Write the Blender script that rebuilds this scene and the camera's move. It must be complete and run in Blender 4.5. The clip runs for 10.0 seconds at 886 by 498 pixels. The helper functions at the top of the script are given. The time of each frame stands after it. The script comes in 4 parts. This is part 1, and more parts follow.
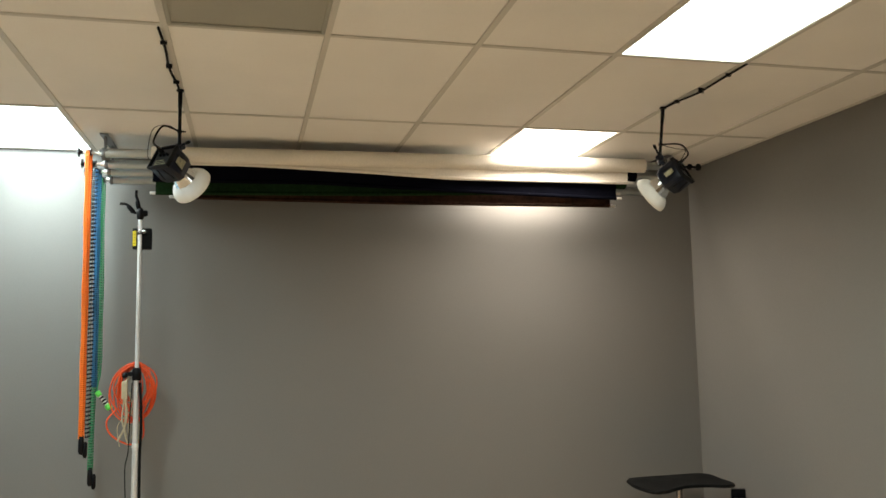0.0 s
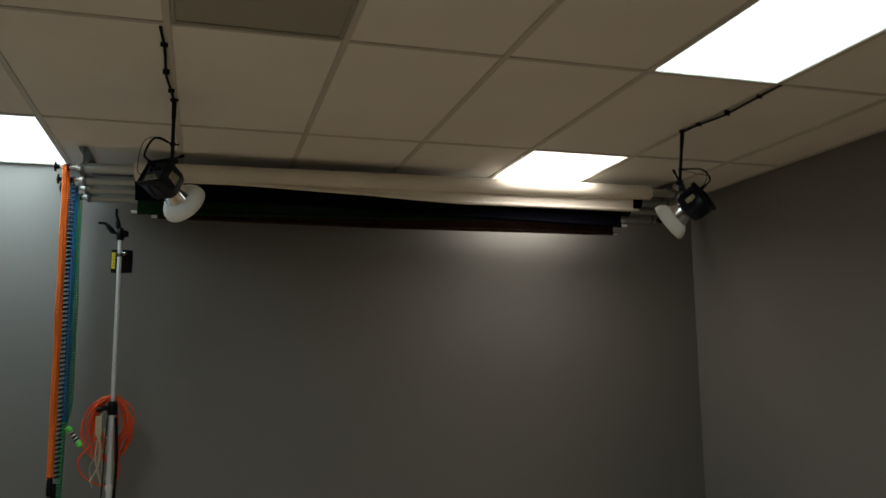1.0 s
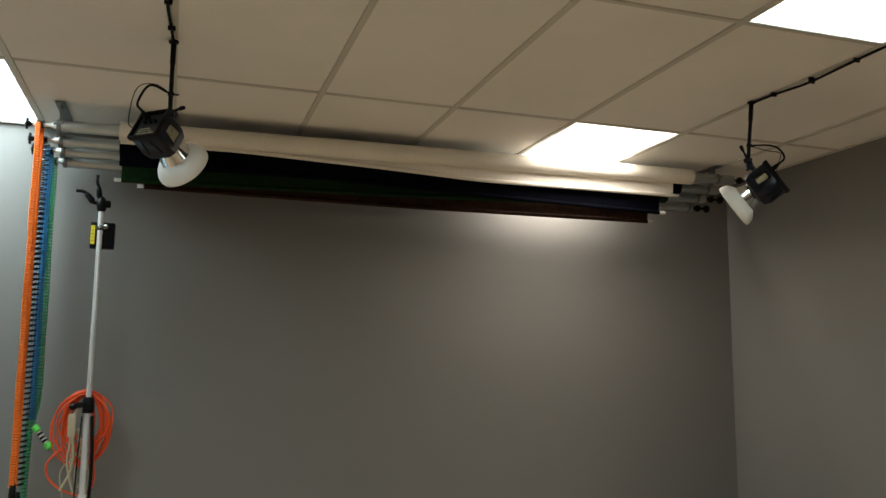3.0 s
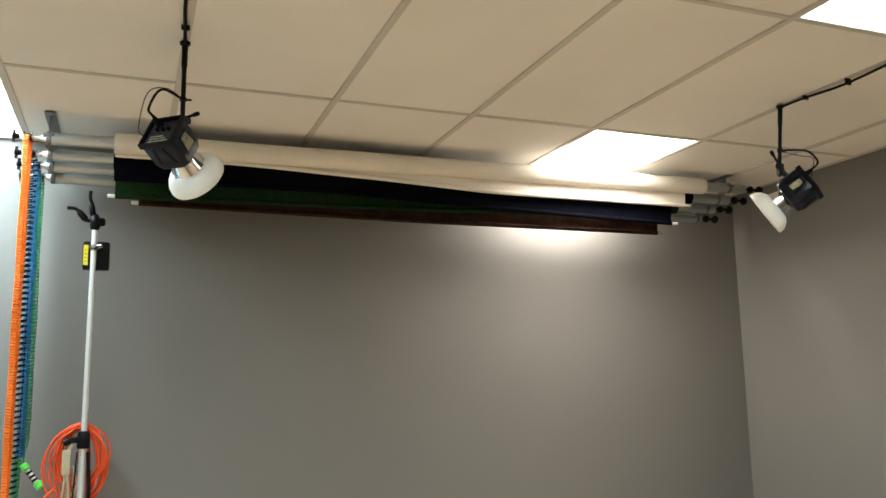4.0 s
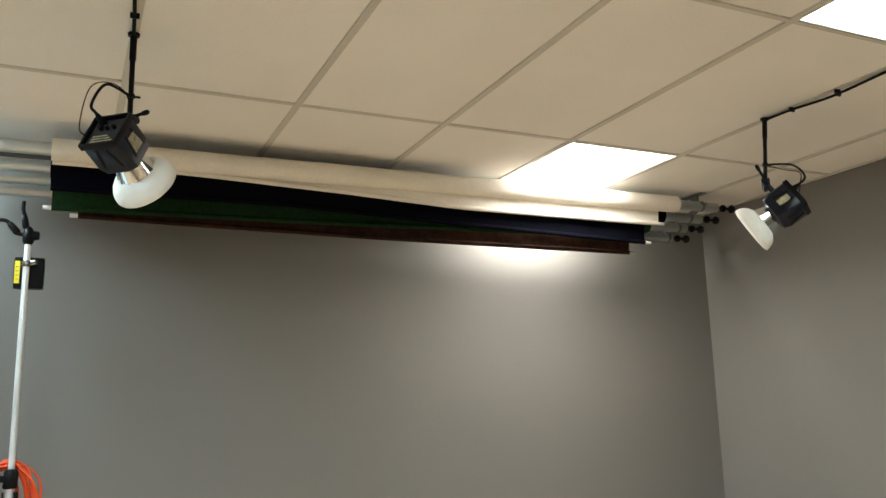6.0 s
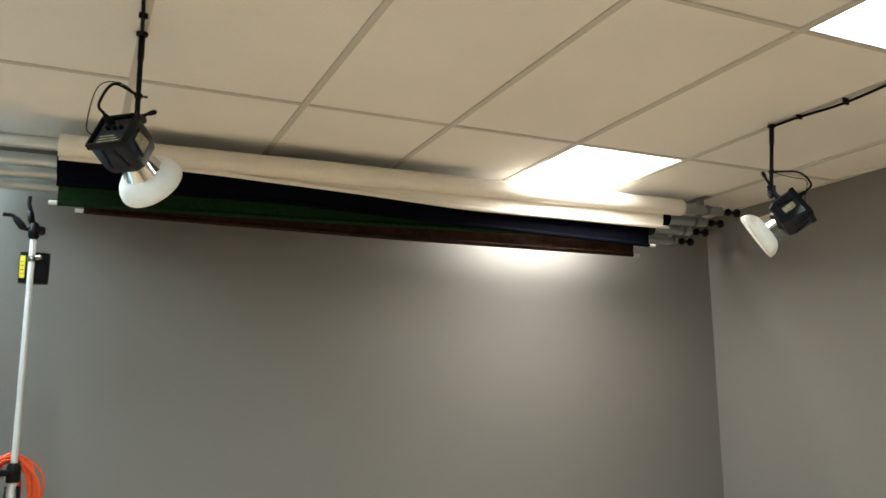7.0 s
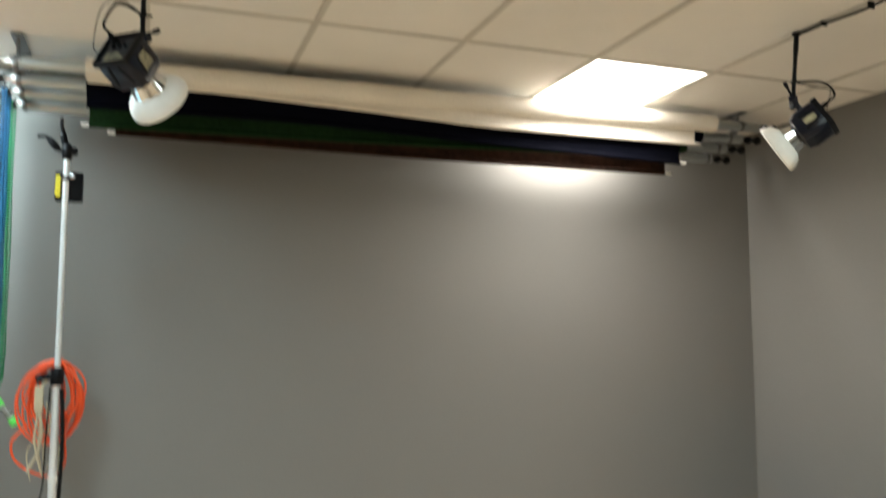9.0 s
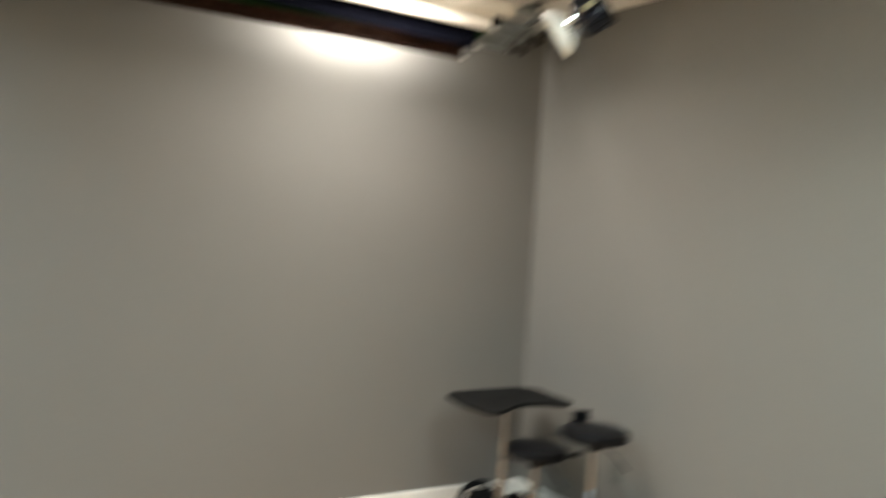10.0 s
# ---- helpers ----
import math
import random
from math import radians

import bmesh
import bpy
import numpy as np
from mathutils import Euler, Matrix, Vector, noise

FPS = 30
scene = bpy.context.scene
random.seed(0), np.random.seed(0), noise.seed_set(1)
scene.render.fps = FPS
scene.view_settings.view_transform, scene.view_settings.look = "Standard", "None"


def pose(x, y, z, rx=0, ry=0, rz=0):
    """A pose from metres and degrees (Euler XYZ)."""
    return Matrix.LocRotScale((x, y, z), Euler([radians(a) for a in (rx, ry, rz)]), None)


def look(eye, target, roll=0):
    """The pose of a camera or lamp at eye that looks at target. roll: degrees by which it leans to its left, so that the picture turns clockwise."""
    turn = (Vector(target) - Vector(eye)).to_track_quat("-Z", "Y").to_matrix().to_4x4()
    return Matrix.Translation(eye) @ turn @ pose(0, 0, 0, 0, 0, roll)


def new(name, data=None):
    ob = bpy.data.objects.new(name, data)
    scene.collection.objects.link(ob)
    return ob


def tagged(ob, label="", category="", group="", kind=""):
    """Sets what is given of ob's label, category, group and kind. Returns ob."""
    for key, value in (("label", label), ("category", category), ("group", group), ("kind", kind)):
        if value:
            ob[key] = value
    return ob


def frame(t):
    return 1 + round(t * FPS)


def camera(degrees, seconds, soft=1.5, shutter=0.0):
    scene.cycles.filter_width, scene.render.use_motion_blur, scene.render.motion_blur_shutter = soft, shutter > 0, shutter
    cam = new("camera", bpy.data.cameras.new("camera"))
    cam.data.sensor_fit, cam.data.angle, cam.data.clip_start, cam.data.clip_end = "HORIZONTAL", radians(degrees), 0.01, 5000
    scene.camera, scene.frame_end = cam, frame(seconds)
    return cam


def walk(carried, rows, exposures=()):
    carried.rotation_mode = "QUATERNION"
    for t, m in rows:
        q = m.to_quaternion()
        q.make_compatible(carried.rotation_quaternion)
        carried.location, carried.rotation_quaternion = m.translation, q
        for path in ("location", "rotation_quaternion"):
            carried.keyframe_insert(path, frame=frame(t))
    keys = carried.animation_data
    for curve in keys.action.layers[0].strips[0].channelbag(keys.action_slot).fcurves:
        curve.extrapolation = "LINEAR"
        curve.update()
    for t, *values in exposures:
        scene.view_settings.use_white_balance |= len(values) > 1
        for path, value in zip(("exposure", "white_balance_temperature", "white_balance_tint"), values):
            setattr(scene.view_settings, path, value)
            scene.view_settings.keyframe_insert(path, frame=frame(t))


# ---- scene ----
cam = camera(56.7, 10.0, shutter=0.6)
PATH = [
    (0, (-0.293, 0.66, 1.613), (0.167, 2.594, 1.831), -1.0),
    (0.5, (-0.303, 0.798, 1.603), (0.155, 2.727, 1.865), 0.8),
    (0.7, (-0.346, 0.873, 1.612), (0.132, 2.790, 1.920), 0.50),
    (0.8, (-0.382, 0.911, 1.620), (0.130, 2.825, 1.896), -0.15),
    (1, (-0.455, 0.98, 1.637), (0.096, 2.881, 1.923), -0.6),
    (1.2, (-0.502, 1.030, 1.646), (0.075, 2.922, 1.942), 0.40),
    (1.5, (-0.539, 1.095, 1.649), (-0.007, 3.004, 1.916), 0.1),
    (1.8, (-0.574, 1.188, 1.625), (-0.093, 3.109, 1.905), 0.0),
    (2, (-0.589, 1.269, 1.639), (-0.103, 3.19, 1.908), -1.1),
    (2.2, (-0.571, 1.341, 1.644), (-0.064, 3.249, 1.968), -0.40),
    (2.3, (-0.556, 1.373, 1.644), (-0.024, 3.276, 1.953), -0.60),
    (2.5, (-0.538, 1.431, 1.645), (0.024, 3.328, 1.94), 0.1),
    (3, (-0.565, 1.57, 1.645), (0.052, 3.452, 1.921), 0.5),
    (3.2, (-0.609, 1.634, 1.646), (0.029, 3.502, 1.966), 0.6),
    (4.3, (-0.759, 1.944, 1.65), (-0.032, 3.777, 1.982), -1.5),
    (4.5, (-0.742, 2.02, 1.64), (-0.004, 3.839, 2.024), -1.9),
    (5, (-0.717, 2.082, 1.668), (0.081, 3.869, 2.083), -2.0),
    (5.5, (-0.742, 2.097, 1.677), (0.095, 3.871, 2.067), -1.8),
    (5.7, (-0.739, 2.105, 1.662), (0.083, 3.888, 2.043), -1.7),
    (6.8, (-0.758, 2.106, 1.677), (0.072, 3.885, 2.059), -0.7),
    (7, (-0.749, 2.099, 1.697), (0.065, 3.889, 2.061), -0.4),
    (7.5, (-0.754, 2.119, 1.683), (0.036, 3.922, 2.038), -0.5),
    (8, (-0.732, 2.14, 1.661), (0.011, 3.963, 2.016), -0.1),
    (8.2, (-0.711, 2.135, 1.654), (-0.005, 3.978, 1.979), -1.2),
    (8.5, (-0.667, 2.116, 1.622), (0.03, 3.968, 1.916), -2.2),
    (8.8, (-0.556, 1.979, 1.638), (0.069, 3.861, 1.893), -1.5),
    (9, (-0.563, 1.972, 1.632), (0.105, 3.847, 1.828), -0.0),
    (9.2, (-0.537, 1.925, 1.605), (0.170, 3.794, 1.688), -0.10),
    (9.5, (-0.354, 1.858, 1.515), (0.398, 3.711, 1.537), -0.8),
    (9.6, (-0.262, 1.88, 1.486), (0.487, 3.734, 1.465), -0.8),
    (9.7, (-0.234, 1.98, 1.519), (0.569, 3.812, 1.485), 0.3),
    (9.9, (-0.221, 2.063, 1.572), (0.719, 3.825, 1.465), 2.4),
    (10, (-0.246, 2.011, 1.554), (0.798, 3.716, 1.511), 3.7),
]
EXPOSURES = [
    (0.0, 0.02, 6920, 13), (0.5, -0.58, 6770, 13), (1.0, -1.68, 6570, 12), (1.5, -2.40, 6370, 12), (2.0, -2.33, 6370, 12), (2.5, -1.93, 6470, 12), (3.0, -0.73, 6620, 12),
    (4.3, 0.30, 6500, 12), (5.0, 0.34, 6400, 11), (7.5, 0.32, 6320, 10), (9.0, 0.36, 6320, 10), (9.5, 0.62, 6420, 11), (10.0, 0.67, 6400, 11),
]
walk(cam, [(t, look(eye, target, roll)) for t, eye, target, roll in PATH], exposures=EXPOSURES)

# ---- world and light ----
world = bpy.data.worlds.new("world")
scene.world = world
world.use_nodes = True
world.node_tree.nodes["Background"].inputs[0].default_value = (0.6, 0.75, 1.0, 1)
world.node_tree.nodes["Background"].inputs[1].default_value = 0.4
PANEL_WARM, PANEL_COOL, PANEL_NEUTRAL = (1.0, 0.94, 0.84), (0.75, 0.95, 1.0), (0.86, 1.0, 0.94)
GLOW = 7.0  # the diffusers' own brightness
WATTS = {"warm": 24.0, "neutral": 17.0, "cool": 42.0}  # the tubes behind them, thrown mostly downwards by the prismatic lens
# an added lamp behind the rolls, for the glow on the back wall
WALL_GLOW_WATTS = 26.0
SPREAD = {"warm": 146, "neutral": 130, "cool": 160}  # the lenses cut off flat rays

# ---- the room's main measures ----
XW, YW, XE, YE, ZC = 2.81, 5.97, -3.35, -2.3, 2.80
TILE_W, TILE_L, COL0, ROW0 = 0.61, 1.22, 0.0, 5.0


# ---- materials ----
def material(name, color, rough=0.6, metal=0.0, amount=0.12, fine=60.0, coarse=3.0, bump=0.15, bump_scale=None, spec=0.4, stretch=(1, 1, 1), rough_var=0.08):
    """A surface with coarse and fine variation of colour, roughness and relief."""
    m = bpy.data.materials.new(name)
    m.use_nodes = True
    nodes, links = m.node_tree.nodes, m.node_tree.links
    bsdf = nodes["Principled BSDF"]
    bsdf.inputs["Metallic"].default_value = metal
    bsdf.inputs["Specular IOR Level"].default_value = spec
    coord = nodes.new("ShaderNodeTexCoord")
    mapping = nodes.new("ShaderNodeMapping")
    mapping.inputs["Scale"].default_value = stretch
    links.new(coord.outputs["Object"], mapping.inputs["Vector"])
    n1, n2 = nodes.new("ShaderNodeTexNoise"), nodes.new("ShaderNodeTexNoise")
    n1.inputs["Scale"].default_value, n1.inputs["Detail"].default_value = coarse, 4
    n2.inputs["Scale"].default_value, n2.inputs["Detail"].default_value = fine, 3
    for n in (n1, n2):
        links.new(mapping.outputs["Vector"], n.inputs["Vector"])
    mix = nodes.new("ShaderNodeMath")
    mix.operation = "ADD"
    links.new(n1.outputs["Fac"], mix.inputs[0])
    links.new(n2.outputs["Fac"], mix.inputs[1])
    ramp = nodes.new("ShaderNodeMapRange")
    ramp.inputs["From Min"].default_value, ramp.inputs["From Max"].default_value = 0.6, 1.4
    ramp.inputs["To Min"].default_value, ramp.inputs["To Max"].default_value = 1 - amount, 1 + amount
    links.new(mix.outputs[0], ramp.inputs["Value"])
    tint = nodes.new("ShaderNodeVectorMath")
    tint.operation = "SCALE"
    tint.inputs[0].default_value = color
    links.new(ramp.outputs[0], tint.inputs["Scale"])
    links.new(tint.outputs[0], bsdf.inputs["Base Color"])
    rr = nodes.new("ShaderNodeMapRange")
    rr.inputs["From Min"].default_value, rr.inputs["From Max"].default_value = 0.3, 0.7
    rr.inputs["To Min"].default_value, rr.inputs["To Max"].default_value = max(rough - rough_var, 0.02), min(rough + rough_var, 1)
    links.new(n1.outputs["Fac"], rr.inputs["Value"])
    links.new(rr.outputs[0], bsdf.inputs["Roughness"])
    if bump:
        b = nodes.new("ShaderNodeBump")
        b.inputs["Strength"].default_value, b.inputs["Distance"].default_value = bump, 0.004
        source = n2
        if bump_scale:
            source = nodes.new("ShaderNodeTexNoise")
            source.inputs["Scale"].default_value, source.inputs["Detail"].default_value = bump_scale, 3
            links.new(mapping.outputs["Vector"], source.inputs["Vector"])
        links.new(source.outputs["Fac"], b.inputs["Height"])
        links.new(b.outputs[0], bsdf.inputs["Normal"])
    return m


def glowing(name, color, strength):
    m = bpy.data.materials.new(name)
    m.use_nodes = True
    bsdf = m.node_tree.nodes["Principled BSDF"]
    bsdf.inputs["Base Color"].default_value = (0.8, 0.8, 0.8, 1)
    bsdf.inputs["Emission Color"].default_value = (*color, 1)
    bsdf.inputs["Emission Strength"].default_value = strength
    return m


def floor_boards(name):
    """Warm laminate planks: each board its own tone, with long grain."""
    m = bpy.data.materials.new(name)
    m.use_nodes = True
    nodes, links = m.node_tree.nodes, m.node_tree.links
    bsdf = nodes["Principled BSDF"]
    coord = nodes.new("ShaderNodeTexCoord")
    info = nodes.new("ShaderNodeObjectInfo")
    tone = nodes.new("ShaderNodeValToRGB")
    tone.color_ramp.elements[0].color, tone.color_ramp.elements[1].color = (0.56, 0.37, 0.225, 1), (0.68, 0.47, 0.30, 1)
    links.new(info.outputs["Random"], tone.inputs["Fac"])
    shift = nodes.new("ShaderNodeVectorMath")
    shift.operation = "SCALE"
    shift.inputs[0].default_value = (37, 11, 5)
    links.new(info.outputs["Random"], shift.inputs["Scale"])
    mapping = nodes.new("ShaderNodeMapping")
    mapping.inputs["Scale"].default_value = (1.5, 22, 1)
    links.new(coord.outputs["Object"], mapping.inputs["Vector"])
    links.new(shift.outputs[0], mapping.inputs["Location"])
    grain = nodes.new("ShaderNodeTexNoise")
    grain.inputs["Scale"].default_value, grain.inputs["Detail"].default_value = 3, 6
    links.new(mapping.outputs["Vector"], grain.inputs["Vector"])
    mix = nodes.new("ShaderNodeMix")
    mix.data_type, mix.blend_type = "RGBA", "MULTIPLY"
    mix.inputs["Factor"].default_value = 0.55
    ramp = nodes.new("ShaderNodeValToRGB")
    ramp.color_ramp.elements[0].color, ramp.color_ramp.elements[1].color = (0.55, 0.5, 0.45, 1), (1, 1, 1, 1)
    links.new(grain.outputs["Fac"], ramp.inputs["Fac"])
    links.new(tone.outputs["Color"], mix.inputs["A"])
    links.new(ramp.outputs["Color"], mix.inputs["B"])
    links.new(mix.outputs["Result"], bsdf.inputs["Base Color"])
    bsdf.inputs["Roughness"].default_value = 0.35
    return m


M_WALL = material("grey_wall_paint", (0.180, 0.174, 0.161), 0.75, amount=0.05, fine=140, coarse=1.3, bump=0.14, bump_scale=420, spec=0.22)
M_BOUNCE = material("pale_wall_paint", (0.74, 0.73, 0.69), 0.6, amount=0.04, fine=140, coarse=1.3, bump=0.1, bump_scale=420, spec=0.3)
M_TILE = material("ceiling_tile", (0.87, 0.845, 0.80), 0.9, amount=0.06, fine=260, coarse=2.0, bump=0.35, bump_scale=330, spec=0.15)
M_GRID = material("ceiling_grid_paint", (0.60, 0.575, 0.52), 0.55, amount=0.05, bump=0.0)
M_TRIM = material("white_trim_paint", (0.78, 0.77, 0.73), 0.4, amount=0.05, bump=0.05)
M_FLOOR = floor_boards("warm_floor_boards")
M_SUBFLOOR = material("dark_subfloor", (0.09, 0.05, 0.028), 0.8, amount=0.2, bump=0.1)
M_VENT = material("vent_grey", (0.36, 0.35, 0.30), 0.7, amount=0.1, fine=200, bump=0.1)
M_BLACK = material("black_plastic", (0.004, 0.004, 0.005), 0.45, amount=0.25, fine=120, bump=0.08, spec=0.14)
M_BLUEBLACK = material("black_painted_metal", (0.006, 0.008, 0.016), 0.38, amount=0.3, fine=90, bump=0.06, spec=0.25)
M_RUBBER = material("black_rubber", (0.006, 0.006, 0.006), 0.75, amount=0.2, bump=0.1, spec=0.12)
M_CHROME = material("polished_metal", (0.32, 0.32, 0.32), 0.24, metal=1.0, amount=0.08, bump=0.02)
M_COLLAR = material("mirror_bright_metal", (0.68, 0.69, 0.71), 0.07, metal=1.0, amount=0.04, bump=0.0)
M_ALU = material("brushed_aluminium", (0.48, 0.51, 0.51), 0.40, metal=1.0, amount=0.10, fine=300, bump=0.04, stretch=(0.05, 1, 1))
M_POLE = material("satin_aluminium", (0.80, 0.81, 0.81), 0.34, metal=0.6, amount=0.06, bump=0.03)
M_STEELDARK = material("dark_grey_panel", (0.022, 0.023, 0.028), 0.45, amount=0.3, fine=80, bump=0.05, spec=0.2)
M_STEEL = material("grey_steel", (0.20, 0.20, 0.20), 0.45, metal=0.7, amount=0.12, bump=0.05)
M_DISH = material("white_dish_enamel", (0.80, 0.79, 0.75), 0.5, amount=0.05, fine=40, bump=0.1)
M_CREAM = material("cream_muslin", (0.78, 0.73, 0.645), 0.9, amount=0.08, fine=90, coarse=5, bump=0.5, bump_scale=35, spec=0.1)
M_NAVY = material("navy_muslin", (0.0024, 0.0027, 0.0054), 0.95, amount=0.3, fine=90, coarse=6, bump=0.4, bump_scale=40, spec=0.03)
M_GREEN = material("dark_green_muslin", (0.011, 0.029, 0.010), 0.9, amount=0.4, fine=50, coarse=7, bump=0.4, bump_scale=40, spec=0.06)
M_BROWN = material("dark_brown_muslin", (0.032, 0.015, 0.010), 0.85, amount=0.5, fine=40, coarse=5, bump=0.4, bump_scale=40, spec=0.08)
M_WHITE = material("white_plastic", (0.75, 0.74, 0.70), 0.45, amount=0.05, bump=0.03)
M_OUTLET = material("grey_plastic", (0.12, 0.125, 0.115), 0.45, amount=0.05, bump=0.03)
M_ORANGE = material("orange_plastic_chain", (0.85, 0.19, 0.02), 0.4, amount=0.12, bump=0.05)
M_BLUE = material("blue_plastic_chain", (0.016, 0.13, 0.28), 0.45, amount=0.12, bump=0.05)
M_GREENC = material("green_plastic_chain", (0.010, 0.19, 0.075), 0.45, amount=0.12, bump=0.05)
M_LIME = material("lime_green_plastic", (0.12, 0.70, 0.10), 0.4, amount=0.1, bump=0.03)
M_LIMEYELLOW = material("lime_yellow_plastic", (0.36, 0.42, 0.04), 0.4, amount=0.1, bump=0.03)
M_CORD = material("orange_cord_rubber", (0.74, 0.085, 0.018), 0.45, amount=0.15, fine=80, bump=0.08)
M_TAN = material("tan_rope", (0.42, 0.36, 0.25), 0.8, amount=0.2, bump=0.3)
M_YELLOW = material("yellow_label", (0.75, 0.62, 0.03), 0.5, amount=0.05, bump=0.02)
M_LABEL = material("printed_label_gold", (0.30, 0.28, 0.18), 0.45, amount=0.7, fine=120, coarse=45, bump=0.03)
M_VINYL = material("black_vinyl", (0.004, 0.004, 0.005), 0.42, amount=0.2, fine=150, bump=0.15, spec=0.15)
M_LAMINATE = material("black_laminate", (0.006, 0.006, 0.006), 0.6, amount=0.2, fine=200, bump=0.08, spec=0.10)
M_BAG = material("black_nylon", (0.006, 0.0055, 0.006), 0.7, amount=0.3, fine=200, bump=0.3, spec=0.12)
M_CLOTH = material("off_white_cloth", (0.60, 0.58, 0.53), 0.9, amount=0.1, fine=60, bump=0.4)
M_NAVYBAG = material("dark_blue_nylon", (0.006, 0.008, 0.020), 0.7, amount=0.3, fine=160, bump=0.3, spec=0.15)
M_LIGHT_WARM = glowing("diffuser_warm", PANEL_WARM, GLOW)
M_LIGHT_COOL = glowing("diffuser_cool", PANEL_COOL, GLOW)
M_LIGHT_NEUTRAL = glowing("diffuser_neutral", PANEL_NEUTRAL, GLOW)
M_GLASS = bpy.data.materials.new("window_glass")
M_GLASS.use_nodes = True
M_GLASS.node_tree.nodes["Principled BSDF"].inputs["Transmission Weight"].default_value = 1.0
M_GLASS.node_tree.nodes["Principled BSDF"].inputs["Roughness"].default_value = 0.02
M_DAY = glowing("daylight_backdrop", (0.45, 0.85, 1.0), 1.6)


# ---- mesh helpers ----
def add_box(bm, x0, x1, y0, y1, z0, z1, bevel=0.0, m=None):
    made = bmesh.ops.create_cube(bm, size=1.0, matrix=Matrix.LocRotScale(((x0 + x1) / 2, (y0 + y1) / 2, (z0 + z1) / 2), None, (x1 - x0, y1 - y0, z1 - z0)))
    verts = made["verts"]
    if bevel:
        edges = list({e for v in verts for e in v.link_edges})
        done = bmesh.ops.bevel(bm, geom=edges, offset=bevel, segments=2, affect="EDGES", profile=0.7)
        verts = list({v for f in done["faces"] for v in f.verts} | {v for v in verts if v.is_valid})
    if m is not None:
        bmesh.ops.transform(bm, matrix=m, verts=verts)
    return verts


def add_lathe(bm, profile, seg=24, m=None, closed=True):
    """Turns (radius, height) pairs round z."""
    rings = []
    for r, z in profile:
        rings.append([bm.verts.new((r * math.cos(2 * math.pi * k / seg), r * math.sin(2 * math.pi * k / seg), z)) for k in range(seg)])
    for a, b in zip(rings, rings[1:]):
        for k in range(seg):
            bm.faces.new((a[k], a[(k + 1) % seg], b[(k + 1) % seg], b[k]))
    if closed:
        bm.faces.new(rings[0][::-1])
        bm.faces.new(rings[-1])
    if m is not None:
        bmesh.ops.transform(bm, matrix=m, verts=[v for r in rings for v in r])


def add_tube(bm, points, r, seg=8, ring=False):
    """A round cord or rod through the points."""
    pts = [Vector(p) for p in points]
    n, rings, last = len(pts), [], None
    for i, p in enumerate(pts):
        a = pts[(i - 1) % n] if ring else pts[max(i - 1, 0)]
        b = pts[(i + 1) % n] if ring else pts[min(i + 1, n - 1)]
        d = (b - a).normalized()
        side = last if last is not None else (Vector((0, 0, 1)) if abs(d.z) < 0.9 else Vector((1, 0, 0)))
        u = (side - d * side.dot(d)).normalized()
        last = u
        v = d.cross(u)
        rings.append([bm.verts.new(p + r * (u * math.cos(2 * math.pi * k / seg) + v * math.sin(2 * math.pi * k / seg))) for k in range(seg)])
    for i in range(n if ring else n - 1):
        a, b = rings[i], rings[(i + 1) % n]
        for k in range(seg):
            bm.faces.new((a[k], a[(k + 1) % seg], b[(k + 1) % seg], b[k]))
    if not ring:
        bm.faces.new(rings[0][::-1])
        bm.faces.new(rings[-1])


def rod(a, b):
    """The pose of a z-aligned solid that runs from a towards b."""
    a, b = Vector(a), Vector(b)
    return Matrix.Translation(a) @ (b - a).to_track_quat("Z", "Y").to_matrix().to_4x4()


def smooth_path(points, steps=8):
    """A soft curve through the points."""
    p = [Vector(q) for q in points]
    p = [2 * p[0] - p[1], *p, 2 * p[-1] - p[-2]]
    out = []
    for i in range(1, len(p) - 2):
        for k in range(steps):
            t = k / steps
            a, b, c, d = p[i - 1:i + 3]
            out.append(0.5 * (2 * b + (c - a) * t + (2 * a - 5 * b + 4 * c - d) * t * t + (3 * b - a - 3 * c + d) * t ** 3))
    return [*out, p[-2]]


def mesh_from(name, bm, *mats):
    bmesh.ops.recalc_face_normals(bm, faces=bm.faces)
    for f in bm.faces:
        f.smooth = True
    me = bpy.data.meshes.new(name)
    bm.to_mesh(me)
    bm.free()
    for m in mats:
        me.materials.append(m)
    me.set_sharp_from_angle(angle=radians(38))
    return me


def part(name, bm, mat, parent, label=""):
    ob = new(name, mesh_from(name, bm, mat))
    ob.parent = parent
    if label:
        ob["label"] = label
    return ob


def thing(name, label, category, at=(0, 0, 0), group="", kind=""):
    ob = new(name)
    ob.location = at
    ob.empty_display_size = 0.1
    return tagged(ob, label, category, group, kind)


def solid(name, bm, mat, label, category, group="", kind="", at=(0, 0, 0)):
    ob = new(name, mesh_from(name, bm, *(mat if isinstance(mat, tuple) else (mat,))))
    ob.location = at
    return tagged(ob, label, category, group, kind)


# ---- the room ----
DOOR_X0, DOOR_X1, DOOR_TOP = -2.66, -1.79, 1.95

